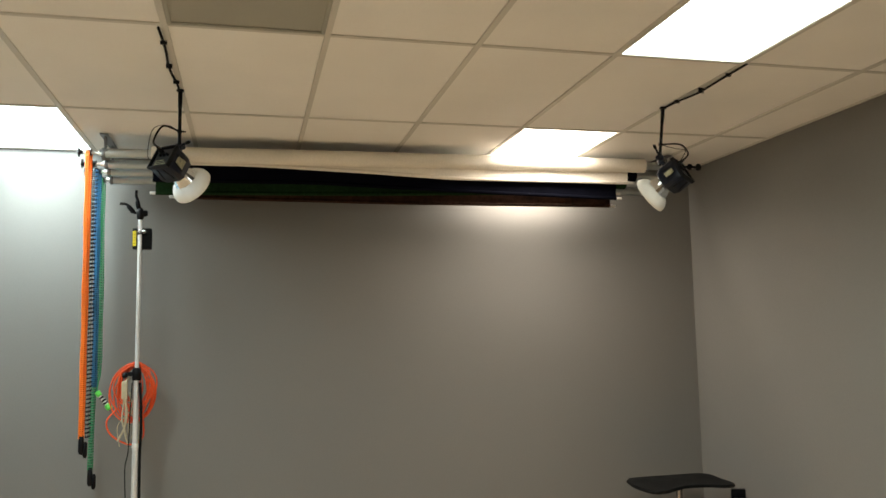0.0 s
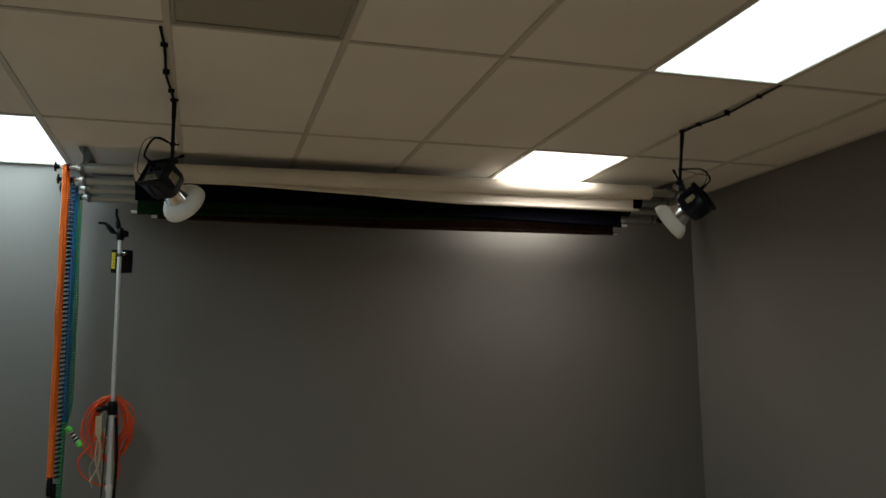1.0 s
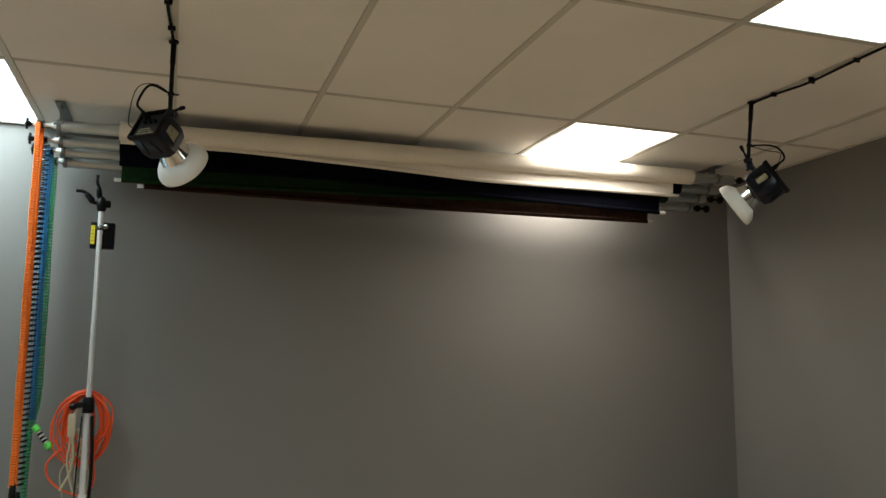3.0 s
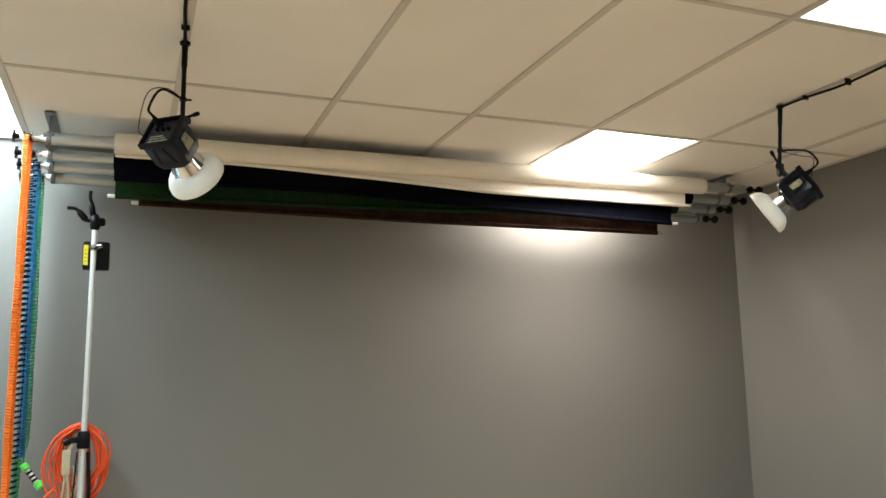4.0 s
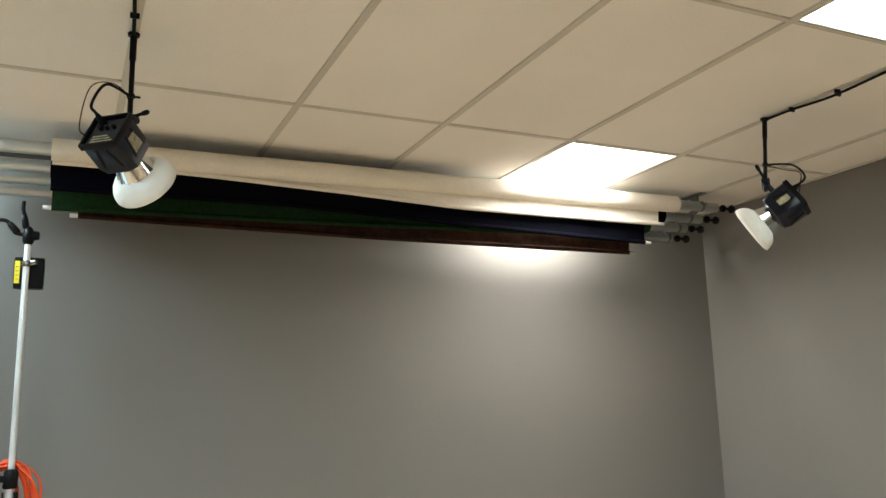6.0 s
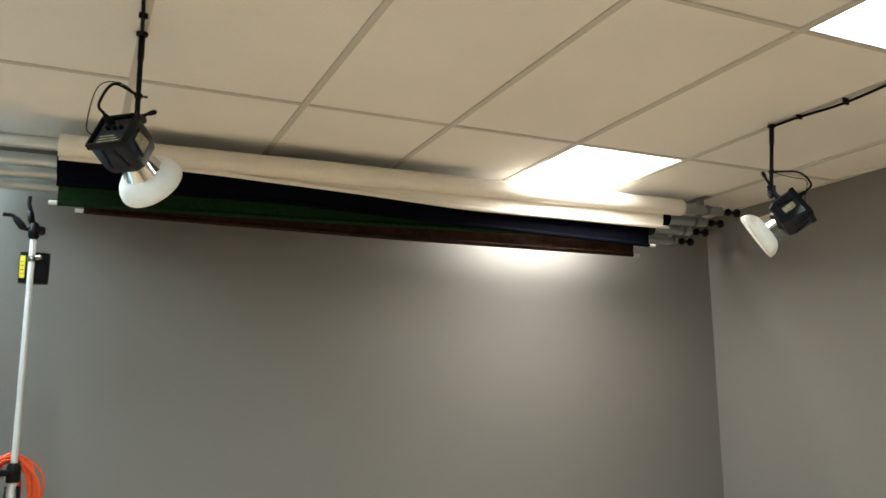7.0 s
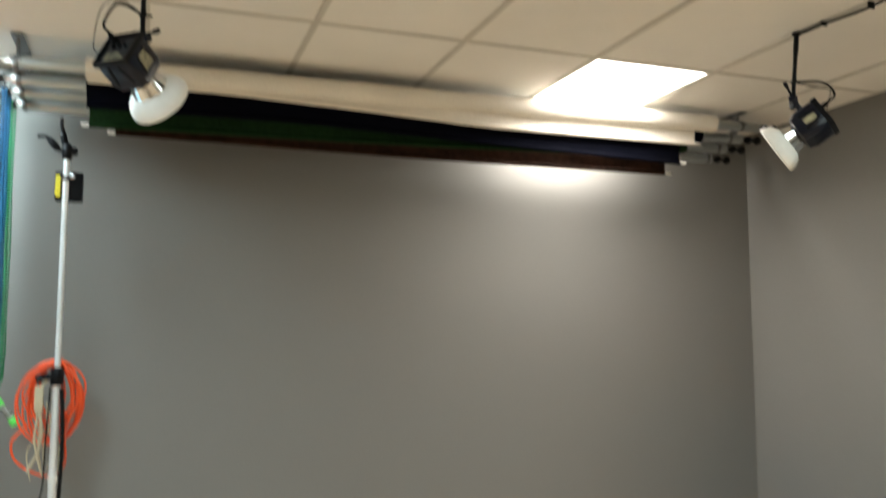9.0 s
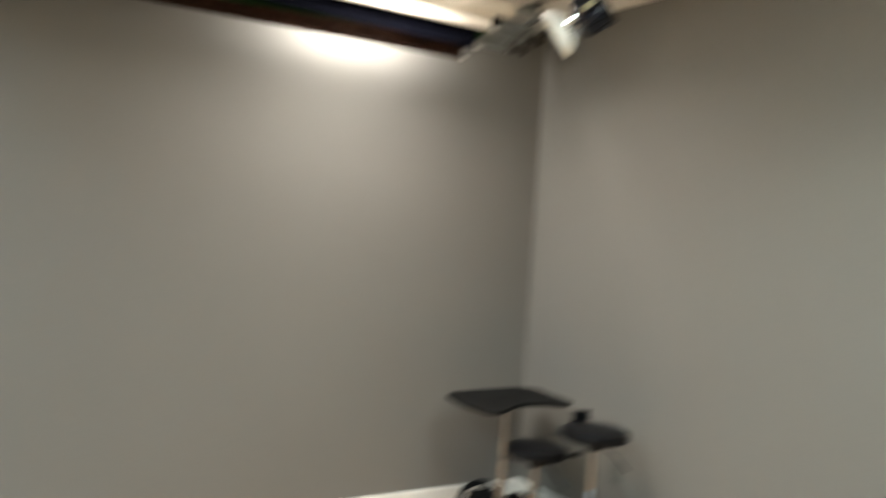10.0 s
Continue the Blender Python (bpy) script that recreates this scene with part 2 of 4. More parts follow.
bm = bmesh.new()
add_box(bm, XE - 0.12, XW + 0.12, YE - 0.12, YW + 0.14, -0.12, -0.012)
FLOOR = solid("floor", bm, M_SUBFLOOR, "warm orange-brown wood floor boards", "floor", kind="structure")
bm = bmesh.new()
add_box(bm, XE - 0.12, DOOR_X0, YW, YW + 0.14, 0.0, ZC + 0.3)
add_box(bm, DOOR_X1, XW + 0.12, YW, YW + 0.14, 0.0, ZC + 0.3)
add_box(bm, DOOR_X0, DOOR_X1, YW, YW + 0.14, DOOR_TOP, ZC + 0.3)
solid("wall_north", bm, M_WALL, "plain matte grey painted back wall with a doorway", "wall", kind="structure")
bm = bmesh.new()
add_box(bm, XW, XW + 0.12, YE - 0.12, YW, 0.0, ZC + 0.3)
solid("wall_east", bm, M_WALL, "plain matte grey painted side wall", "wall", kind="structure")
bm = bmesh.new()
add_box(bm, XE - 0.12, XE, YE - 0.12, YW, 0.0, ZC + 0.3)
solid("wall_west", bm, M_WALL, "plain matte grey painted side wall", "wall", kind="structure")
# unseen closing wall, made pale to throw light onto back wall and ceiling
bm = bmesh.new()
add_box(bm, XE, XW, YE - 0.12, YE, 0.0, ZC + 0.3)
solid("wall_south", bm, M_BOUNCE, "unseen pale wall added to bounce light into the room", "wall", kind="structure")

# (-3, -2) and (-3, -4) are unseen: they repeat the pattern to add light
LIGHT_CELLS = {(2, -2): M_LIGHT_NEUTRAL, (2, 0): M_LIGHT_WARM, (-3, 0): M_LIGHT_COOL, (-3, -2): M_LIGHT_COOL, (-3, -4): M_LIGHT_COOL}
VENT_CELL = (-1, -2)


def ceiling():
    """Lay-in tiles on a grid of tees, all in one mesh."""
    bm = bmesh.new()
    cols = [k for k in range(-7, 6) if COL0 + TILE_W * (k + 1) > XE and COL0 + TILE_W * k < XW]
    rows = [j for j in range(-8, 2) if ROW0 + TILE_L * (j + 1) > YE and ROW0 + TILE_L * j < YW]
    for k in cols:
        for j in rows:
            if (k, j) in LIGHT_CELLS or (k, j) == VENT_CELL:
                continue
            x0, x1 = max(COL0 + TILE_W * k + 0.004, XE), min(COL0 + TILE_W * (k + 1) - 0.004, XW)
            y0, y1 = max(ROW0 + TILE_L * j + 0.004, YE), min(ROW0 + TILE_L * (j + 1) - 0.004, YW)
            dz = random.uniform(0.0, 0.0025)
            add_box(bm, x0, x1, y0, y1, ZC + 0.004 + dz, ZC + 0.02 + dz)
    for f in bm.faces:
        f.material_index = 0
    n = len(bm.faces)
    for k in cols[1:]:
        x = COL0 + TILE_W * k
        add_box(bm, x - 0.012, x + 0.012, YE, YW, ZC - 0.002, ZC + 0.03)
    for j in rows[1:]:
        y = ROW0 + TILE_L * j
        add_box(bm, XE, XW, y - 0.009, y + 0.009, ZC - 0.0005, ZC + 0.028)
    add_box(bm, XW - 0.022, XW, YE, YW, ZC - 0.0012, ZC + 0.02)
    add_box(bm, XE, XE + 0.022, YE, YW, ZC - 0.0012, ZC + 0.02)
    add_box(bm, XE + 0.022, XW - 0.022, YW - 0.022, YW, ZC - 0.0012, ZC + 0.02)
    add_box(bm, XE + 0.022, XW - 0.022, YE, YE + 0.022, ZC - 0.0012, ZC + 0.02)
    bm.faces.ensure_lookup_table()
    for f in bm.faces[n:]:
        f.material_index = 1
    m = len(bm.faces)
    add_box(bm, XE, XW, YE, YW, ZC + 0.24, ZC + 0.30)
    bm.faces.ensure_lookup_table()
    for f in bm.faces[m:]:
        f.material_index = 0
    solid("ceiling", bm, (M_TILE, M_GRID), "suspended ceiling of off-white lay-in tiles on a painted grid", "ceiling", kind="structure")


ceiling()


def ceiling_light(k, j, mat):
    x0, x1 = COL0 + TILE_W * k + 0.012, COL0 + TILE_W * (k + 1) - 0.012
    y0, y1 = ROW0 + TILE_L * j + 0.012, min(ROW0 + TILE_L * (j + 1), YW) - 0.012
    cx, cy = (x0 + x1) / 2, (y0 + y1) / 2
    hx, hy = (x1 - x0) / 2, (y1 - y0) / 2
    lit = thing("ceiling_light", "lit white fluorescent panel recessed in the ceiling grid", "ceiling light", (cx, cy, ZC), "fluorescent ceiling panels")
    bm = bmesh.new()
    add_box(bm, -hx, -hx + 0.006, -hy, hy, 0.0, 0.09)
    add_box(bm, hx - 0.006, hx, -hy, hy, 0.0, 0.09)
    add_box(bm, -hx + 0.006, hx - 0.006, -hy, -hy + 0.006, 0.0, 0.09)
    add_box(bm, -hx + 0.006, hx - 0.006, hy - 0.006, hy, 0.0, 0.09)
    add_box(bm, -hx, hx, -hy, hy, 0.092, 0.10)
    part("frame", bm, M_TRIM, lit, "white painted metal frame")
    bm = bmesh.new()
    add_box(bm, -hx + 0.0065, hx - 0.0065, -hy + 0.0065, hy - 0.0065, 0.006, 0.012)
    part("diffuser", bm, mat, lit, "glowing white acrylic diffuser")
    kind = mat.name.split("_")[1]
    tubes = bpy.data.lights.new("tube_light", "AREA")
    tubes.shape, tubes.size, tubes.size_y = "RECTANGLE", 2 * hx - 0.05, 2 * hy - 0.03
    tubes.energy, tubes.spread = WATTS[kind] * (hy / 0.6), radians(SPREAD[kind])
    tubes.color = {"warm": PANEL_WARM, "neutral": PANEL_NEUTRAL, "cool": PANEL_COOL}[kind]
    ob = new("tube_light", tubes)
    ob.location = (cx, cy, ZC + 0.004)
    if kind == "warm":  # the short fixture by the wall: its lamp is kept to the front part
        tubes.size_y = 0.50
        ob.location.y = y0 + 0.02 + tubes.size_y / 2
        # extra lamp, not a separate tube: strengthens the light spilling down the wall
        wall_glow = bpy.data.lights.new("tube_light", "AREA")
        wall_glow.shape, wall_glow.size, wall_glow.size_y = "RECTANGLE", 2 * hx - 0.05, 0.20
        wall_glow.energy, wall_glow.spread, wall_glow.color = WALL_GLOW_WATTS, radians(172), PANEL_WARM
        new("tube_light", wall_glow).location = (cx, y1 - 0.12, ZC + 0.002)


for (k, j), mat in LIGHT_CELLS.items():
    ceiling_light(k, j, mat)


def ceiling_vent():
    k, j = VENT_CELL
    x0, x1 = COL0 + TILE_W * k + 0.013, COL0 + TILE_W * (k + 1) - 0.013
    y0, y1 = ROW0 + TILE_L * j + 0.013, ROW0 + TILE_L * (j + 1) - 0.013
    v = thing("ceiling_vent", "dull grey perforated return air panel in the ceiling grid", "ceiling vent", ((x0 + x1) / 2, (y0 + y1) / 2, ZC))
    hx, hy = (x1 - x0) / 2, (y1 - y0) / 2
    bm = bmesh.new()
    add_box(bm, -hx, hx, -hy, hy, 0.006, 0.012)
    part("backing", bm, M_VENT, v)
    bm = bmesh.new()
    for a in (-1, 1):
        add_box(bm, min(a * hx, a * (hx - 0.015)), max(a * hx, a * (hx - 0.015)), -hy, hy, 0.0, 0.005)
        add_box(bm, -hx + 0.015, hx - 0.015, min(a * hy, a * (hy - 0.015)), max(a * hy, a * (hy - 0.015)), 0.0, 0.005)
    part("frame", bm, M_VENT, v)


ceiling_vent()

# skirting boards
bm = bmesh.new()
for x0, x1 in ((XE, DOOR_X0 - 0.065), (DOOR_X1 + 0.065, XW)):
    add_box(bm, x0, x1, YW - 0.014, YW, 0.0, 0.078)
    add_box(bm, x0, x1, YW - 0.009, YW, 0.078, 0.088, 0.002)
add_box(bm, XW - 0.014, XW, YE, YW - 0.014, 0.0, 0.078)
add_box(bm, XW - 0.009, XW, YE, YW - 0.014, 0.078, 0.088, 0.002)
add_box(bm, XE, XE + 0.014, YE, YW - 0.014, 0.0, 0.085)
add_box(bm, XE + 0.014, XW - 0.014, YE, YE + 0.014, 0.0, 0.085)
solid("baseboard", bm, M_TRIM, "white painted wooden baseboard along the grey walls", "baseboard", kind="structure")


def glazed_door():
    """A white door with a tall pane, closed in its casing."""
    d = thing("door_1", "closed white door with a tall glass pane in a white casing", "door", (0, YW, 0), kind="structure")
    bm = bmesh.new()
    add_box(bm, DOOR_X1 - 0.004, DOOR_X1 + 0.062, -0.016, 0.0, 0.0, DOOR_TOP - 0.004, 0.003)
    add_box(bm, DOOR_X0 - 0.062, DOOR_X0 + 0.004, -0.016, 0.0, 0.0, DOOR_TOP - 0.004, 0.003)
    add_box(bm, DOOR_X0 - 0.062, DOOR_X1 + 0.062, -0.018, 0.0, DOOR_TOP - 0.004, DOOR_TOP + 0.062, 0.003)
    add_box(bm, DOOR_X1 - 0.018, DOOR_X1, 0.0, 0.14, 0.0, DOOR_TOP)
    add_box(bm, DOOR_X0, DOOR_X0 + 0.018, 0.0, 0.14, 0.0, DOOR_TOP)
    add_box(bm, DOOR_X0 + 0.018, DOOR_X1 - 0.018, 0.0, 0.14, DOOR_TOP - 0.018, DOOR_TOP)
    part("casing", bm, M_TRIM, d)
    x0, x1, z1 = DOOR_X0 + 0.022, DOOR_X1 - 0.022, DOOR_TOP - 0.022
    bm = bmesh.new()
    add_box(bm, x0, x0 + 0.06, 0.03, 0.07, 0.01, z1)
    add_box(bm, x1 - 0.018, x1, 0.03, 0.07, 0.01, z1)
    add_box(bm, x0 + 0.06, x1 - 0.018, 0.03, 0.07, z1 - 0.02, z1)
    add_box(bm, x0 + 0.06, x1 - 0.018, 0.03, 0.07, 0.01, 0.9)
    part("door_leaf", bm, M_TRIM, d, "white painted door leaf")
    bm = bmesh.new()
    add_box(bm, x0 + 0.06, x1 - 0.018, 0.047, 0.053, 0.9, z1 - 0.02)
    pane = part("pane", bm, M_GLASS, d, "clear glass pane")
    pane.visible_shadow = False
    bm = bmesh.new()
    add_lathe(bm, [(0.012, 0), (0.012, 0.03), (0.026, 0.035), (0.028, 0.055), (0.018, 0.065)], 20, rod((x0 + 0.05, 0.03, 0.98), (x0 + 0.05, -0.1, 0.98)))
    part("door_knob", bm, M_STEEL, d, "satin metal knob")


glazed_door()
bm = bmesh.new()
add_box(bm, -5.0, -0.8, YW + 1.6, YW + 1.62, -0.1, 3.4)
solid("backdrop", bm, M_DAY, "pale blue daylight outside the glass door", "daylight", kind="structure")


def wall_outlet():
    o = thing("wall_outlet", "small grey electrical outlet plate on the grey wall", "outlet", (XW, 5.13, 0.36))
    bm = bmesh.new()
    add_box(bm, -0.006, 0.0, -0.035, 0.035, -0.058, 0.058, 0.002)
    part("plate", bm, M_OUTLET, o)
    for dz in (-0.024, 0.024):
        bm = bmesh.new()
        add_box(bm, -0.009, -0.005, -0.016, 0.016, dz - 0.014, dz + 0.014, 0.002)
        part("socket", bm, M_OUTLET, o)


wall_outlet()

# ---- backdrop rolls over the back wall ----
ROLL_Y, ROLL_Z = (5.53, 5.63, 5.73, 5.825), (2.692, 2.648, 2.624, 2.596)
TUBE_X0, TUBE_X1 = -1.09, 2.44
CHAIN_OUT = (0.084, 0.075, 0.065, 0.057)  # how far outside the bracket each chain hangs
ROLL_RISE = (0.034, 0.034, 0.024, 0.012)  # how much higher each tube hangs at its far bracket


def rise(i, x):
    return ROLL_RISE[i] * (x - TUBE_X0) / (TUBE_X1 - TUBE_X0)


def raised(bm, i):
    """Tilts a level roll's part to its tube's slope."""
    for v in bm.verts:
        v.co.z += rise(i, v.co.x)
    return bm


def hook_bracket(x, label, far):
    """A steel plate under the ceiling that carries the four tubes on a falling line."""
    b = thing("roller_bracket", label, "bracket", (x, 0, 0), "backdrop brackets")
    bm = bmesh.new()
    add_box(bm, -0.022, 0.022, 5.50, 5.90, ZC - 0.006, ZC - 0.002)
    part("ceiling_plate", bm, M_STEEL, b)
    bm = bmesh.new()
    add_box(bm, -0.004, 0.004, 5.545, 5.60, 2.70, ZC - 0.006)
    part("hanger", bm, M_STEEL, b)
    bm = bmesh.new()
    add_box(bm, -0.004, 0.004, 5.79, 5.85, 2.63, ZC - 0.006)
    part("hanger", bm, M_STEEL, b)
    bm = bmesh.new()
    a, c = Vector((0, ROLL_Y[0] - 0.03, ROLL_Z[0] + 0.01 + far * ROLL_RISE[0])), Vector((0, ROLL_Y[3] + 0.03, ROLL_Z[3] + 0.005 + far * ROLL_RISE[3]))
    add_box(bm, -0.005, 0.005, -0.022, 0.022, 0, (c - a).length, 0.002, rod(a, c) @ pose(0, 0, 0, 0, 0, 90))
    part("arm", bm, M_STEEL, b)
    for y, z in zip(ROLL_Y, [h + far * up for h, up in zip(ROLL_Z, ROLL_RISE)]):
        bm = bmesh.new()
        add_lathe(bm, [(0.027, -0.010), (0.0295, -0.007), (0.0295, 0.007), (0.027, 0.010)], 24, Matrix.Translation((0, y, z)) @ pose(0, 0, 0, 0, 90, 0))
        part("hook", bm, M_STEEL, b)


hook_bracket(TUBE_X0 - 0.005, "grey steel ceiling bracket holding four backdrop tubes beside chains", 0.0)
hook_bracket(TUBE_X1 - 0.03, "grey steel ceiling bracket holding four backdrop tubes with black knobs", 1.0)


def backdrop_roll(i, label, mat, r, x0, x1, edge, bar, cut, seed, hang):
    """A tube with its cloth wound on, a hanging tail with a bar in its hem, and the end knobs. edge: height of the tail's hem along x; hang: how far behind the axis it hangs."""
    y, z, end = ROLL_Y[i], ROLL_Z[i], (2.52, 2.49, 2.465, 2.435)[i]
    t = thing("backdrop_roll", label, "backdrop roll", (0, y, z), "backdrop rolls")
    bm = bmesh.new()
    turn = pose(0, 0, 0, 0, 90, 0)
    add_lathe(bm, [(0.025, TUBE_X0), (0.0265, TUBE_X0 + 0.01), (0.0265, end - 0.01), (0.025, end)], 28, turn)
    part("tube", raised(bm, i), M_ALU, t, "bare aluminium tube")
    # the wound cloth, slightly uneven
    bm = bmesh.new()
    n, seg, rings = 150, 28, []
    for k in range(n + 1):
        x = x0 + (x1 - x0) * k / n
        rr = r * (1 + 0.05 * noise.noise((x * 1.7, seed, 0)))
        rings.append([bm.verts.new((x, rr * (1 + 0.045 * noise.noise((x * 9 + 2.0 * math.sin(2 * math.pi * a / seg), 1.3 * math.cos(2 * math.pi * a / seg), seed))) * math.cos(2 * math.pi * a / seg), rr * math.sin(2 * math.pi * a / seg))) for a in range(seg)])
    for a, b in zip(rings, rings[1:]):
        for k in range(seg):
            bm.faces.new((a[k], b[k], b[(k + 1) % seg], a[(k + 1) % seg]))
    bm.faces.new(rings[0])
    bm.faces.new(rings[-1][::-1])
    part("wound_cloth", raised(bm, i), mat, t)
    # the hanging tail
    bm = bmesh.new()
    nx, nz, front, back = 90, 10, [], []
    xe = cut
    for k in range(nx + 1):
        x = x0 + 0.004 + (xe - x0 - 0.004) * k / nx
        zb = np.interp(x, [e[0] for e in edge], [e[1] for e in edge]) - z
        fr, bk = [], []
        for q in range(nz + 1):
            zz = rise(i, x) + (zb - rise(i, x)) * q / nz
            wave = 0.004 * noise.noise((x * 2.3, zz * 9, seed + 5)) + 0.0025 * noise.noise((x * 9, zz * 20, seed + 9))
            yy = hang + wave * min(1.0, q / 3) + 0.012 * (q / nz) * (r / 0.045)
            fr.append(bm.verts.new((x, yy - 0.001, zz)))
            bk.append(bm.verts.new((x, yy + 0.001, zz)))
        front.append(fr)
        back.append(bk)
    for k in range(nx):
        for q in range(nz):
            bm.faces.new((front[k][q], front[k][q + 1], front[k + 1][q + 1], front[k + 1][q]))
            bm.faces.new((back[k][q], back[k + 1][q], back[k + 1][q + 1], back[k][q + 1]))
        bm.faces.new((front[k][nz], back[k][nz], back[k + 1][nz], front[k + 1][nz]))
    for q in range(nz):
        bm.faces.new((front[0][q], back[0][q], back[0][q + 1], front[0][q + 1]))
        bm.faces.new((front[nx][q], front[nx][q + 1], back[nx][q + 1], back[nx][q]))
    if bar:
        hem = [(x0 + 0.004 + (xe - x0 - 0.004) * k / 24, hang + 0.012, np.interp(x0 + (xe - x0) * k / 24, [e[0] for e in edge], [e[1] for e in edge]) - z + 0.006) for k in range(25)]
        add_tube(bm, hem, 0.0115, 12)
    part("hanging_cloth", bm, mat, t)
    if bar:
        za, zb = edge[0][1] - z + 0.006, edge[-1][1] - z + 0.006
        yb = hang + 0.012
        for a, b in (((x0 - 0.028, yb, za), (x0 + 0.02, yb, za)), ((xe - 0.02, yb, zb), (xe + 0.040, yb, zb)))[0 if i > 1 else 1:]:
            bm = bmesh.new()
            add_lathe(bm, [(0.0075, 0), (0.009, 0.002), (0.009, (Vector(b) - Vector(a)).length - 0.002), (0.0075, (Vector(b) - Vector(a)).length)], 14, rod(a, b))
            part("hem_bar", bm, M_WHITE, t, "white plastic bar end in the hem")
    # ends: an axle with a wheel and a black thumb knob at either side
    bm = bmesh.new()
    add_lathe(bm, [(0.008, TUBE_X0 - 0.115), (0.008, TUBE_X0)], 14, turn)
    add_lathe(bm, [(0.013, TUBE_X0 - 0.035), (0.016, TUBE_X0 - 0.02), (0.022, TUBE_X0)], 18, turn)
    part("axle", bm, M_WHITE, t, "pale end axle")
    bm = bmesh.new()
    add_lathe(bm, [(0.022, -0.014), (0.016, -0.011), (0.016, 0.011), (0.022, 0.014)], 20, Matrix.Translation((TUBE_X0 - CHAIN_OUT[i], 0, 0)) @ turn)
    part("chain_wheel", bm, M_BLACK, t, "black chain wheel")
    bm = bmesh.new()
    add_lathe(bm, [(0.009, TUBE_X0 - 0.145), (0.017, TUBE_X0 - 0.140), (0.012, TUBE_X0 - 0.128), (0.009, TUBE_X0 - 0.115)], 14, turn)
    add_box(bm, TUBE_X0 - 0.142, TUBE_X0 - 0.130, -0.006, 0.006, -0.026, 0.026, 0.003)
    part("thumb_knob", bm, M_BLACK, t, "black thumb knob")
    bm = bmesh.new()
    add_lathe(bm, [(0.008, end), (0.008, end + 0.036), (0.019, end + 0.040), (0.022, end + 0.050), (0.018, end + 0.060), (0.008, end + 0.066), (0.008, end + 0.096), (0.018, end + 0.100), (0.024, end + 0.110), (0.022, end + 0.122), (0.012, end + 0.130)], 18, turn)
    part("end_knob", raised(bm, i), M_BLACK, t, "black two-lobed end knob")


backdrop_roll(0, "cream muslin backdrop rolled on an aluminium tube below the ceiling", M_CREAM, 0.045, -0.84, 2.235, [(-0.84, 2.645), (-0.3, 2.65), (0.4, 2.628), (0.95, 2.603), (2.14, 2.607)], True, 2.125, 1.0, 0.012)
backdrop_roll(1, "navy blue muslin backdrop rolled on an aluminium tube", M_NAVY, 0.043, -0.842, 2.215, [(-0.842, 2.55), (0.1, 2.560), (1.0, 2.531), (2.06, 2.509)], True, 2.06, 4.0, -0.045)
backdrop_roll(2, "dark green muslin backdrop rolled on an aluminium tube", M_GREEN, 0.042, -0.836, 2.19, [(-0.836, 2.493), (0.42, 2.516), (1.2, 2.54), (2.1, 2.56)], True, 2.10, 7.0, -0.044)
backdrop_roll(3, "dark brown muslin backdrop rolled on an aluminium tube by the wall", M_BROWN, 0.030, -0.736, 2.15, [(-0.736, 2.49), (0.6, 2.482), (2.108, 2.493)], True, 2.108, 11.0, -0.036)


def pull_chain(i, label, mat, low, lean, rung, pitch=0.0112, half=0.0115, weight=True, sway=()):
    """A long ladder chain over a wheel, in two runs: rounded rungs on a pair of strings. rung: a rung's height; sway: (height, shift) pairs by which it is drawn aside."""
    y, z, x = ROLL_Y[i], ROLL_Z[i], TUBE_X0 - CHAIN_OUT[i]
    t = thing("pull_chain", label, "chain", (x, y, z), "backdrop pull chains")
    bm = bmesh.new()
    for run in (-1, 1):
        n, left, right = int((z - low) / pitch), [], []
        for k in range(n):
            f = k / n
            zz = -k * pitch
            aside = float(np.interp(-(z + zz), [-p[0] for p in sway], [p[1] for p in sway])) if sway else 0.0
            yy = run * (0.022 * (1 - f) + 0.007 * f + 0.0015 * math.sin(k * 0.21))
            xx = lean * f + run * 0.003 + 0.0012 * math.sin(k * 0.17 + run) + aside
            m = Matrix.Translation((xx, yy, zz)) @ pose(0, 0, 0, 0, 90 - (7 * run if pitch < 0.02 else 9 + 3 * run), 8 * math.sin(k * 0.13 + run))
            h = rung / 2
            add_lathe(bm, [(h * 0.45, -half), (h, -half * 0.7), (h * 0.9, 0.0), (h, half * 0.7), (h * 0.45, half)], 6, m)
            if k % 4 == 0 or k == n - 1:
                left.append((xx - half * 0.7, yy, zz))
                right.append((xx + half * 0.7, yy, zz))
        string = 0.0018 if pitch < 0.02 else 0.0009
        add_tube(bm, left, string, 5)
        add_tube(bm, right, string, 5)
    tagged(part("chain_loop", bm, mat, t), kind="stuff")
    if weight:
        bm = bmesh.new()
        end = lean + (sway[-1][1] if sway else 0.0)
        add_lathe(bm, [(0.006, 0.03), (0.013, 0.02), (0.015, -0.03), (0.015, -0.06), (0.008, -0.075)], 16, Matrix.Translation((end, 0, low - z)))
        add_lathe(bm, [(0.006, 0.02), (0.012, 0.012), (0.013, -0.05), (0.007, -0.065)], 16, Matrix.Translation((end + 0.018, 0.01, low - z - 0.03)))
        part("chain_weight", bm, M_BLACK, t, "black chain weight")


pull_chain(0, "bright orange plastic loop chain hanging from a backdrop roll", M_ORANGE, 1.10, 0.004, 0.0124, half=0.0125)
pull_chain(1, "black plastic ladder chain hanging from a backdrop roll", M_BLACK, 1.08, 0.004, 0.0090, pitch=0.023, half=0.0180, weight=False)
pull_chain(2, "blue plastic loop chain hanging from a backdrop roll", M_BLUE, 1.36, 0.010, 0.0112, half=0.0120, weight=False)
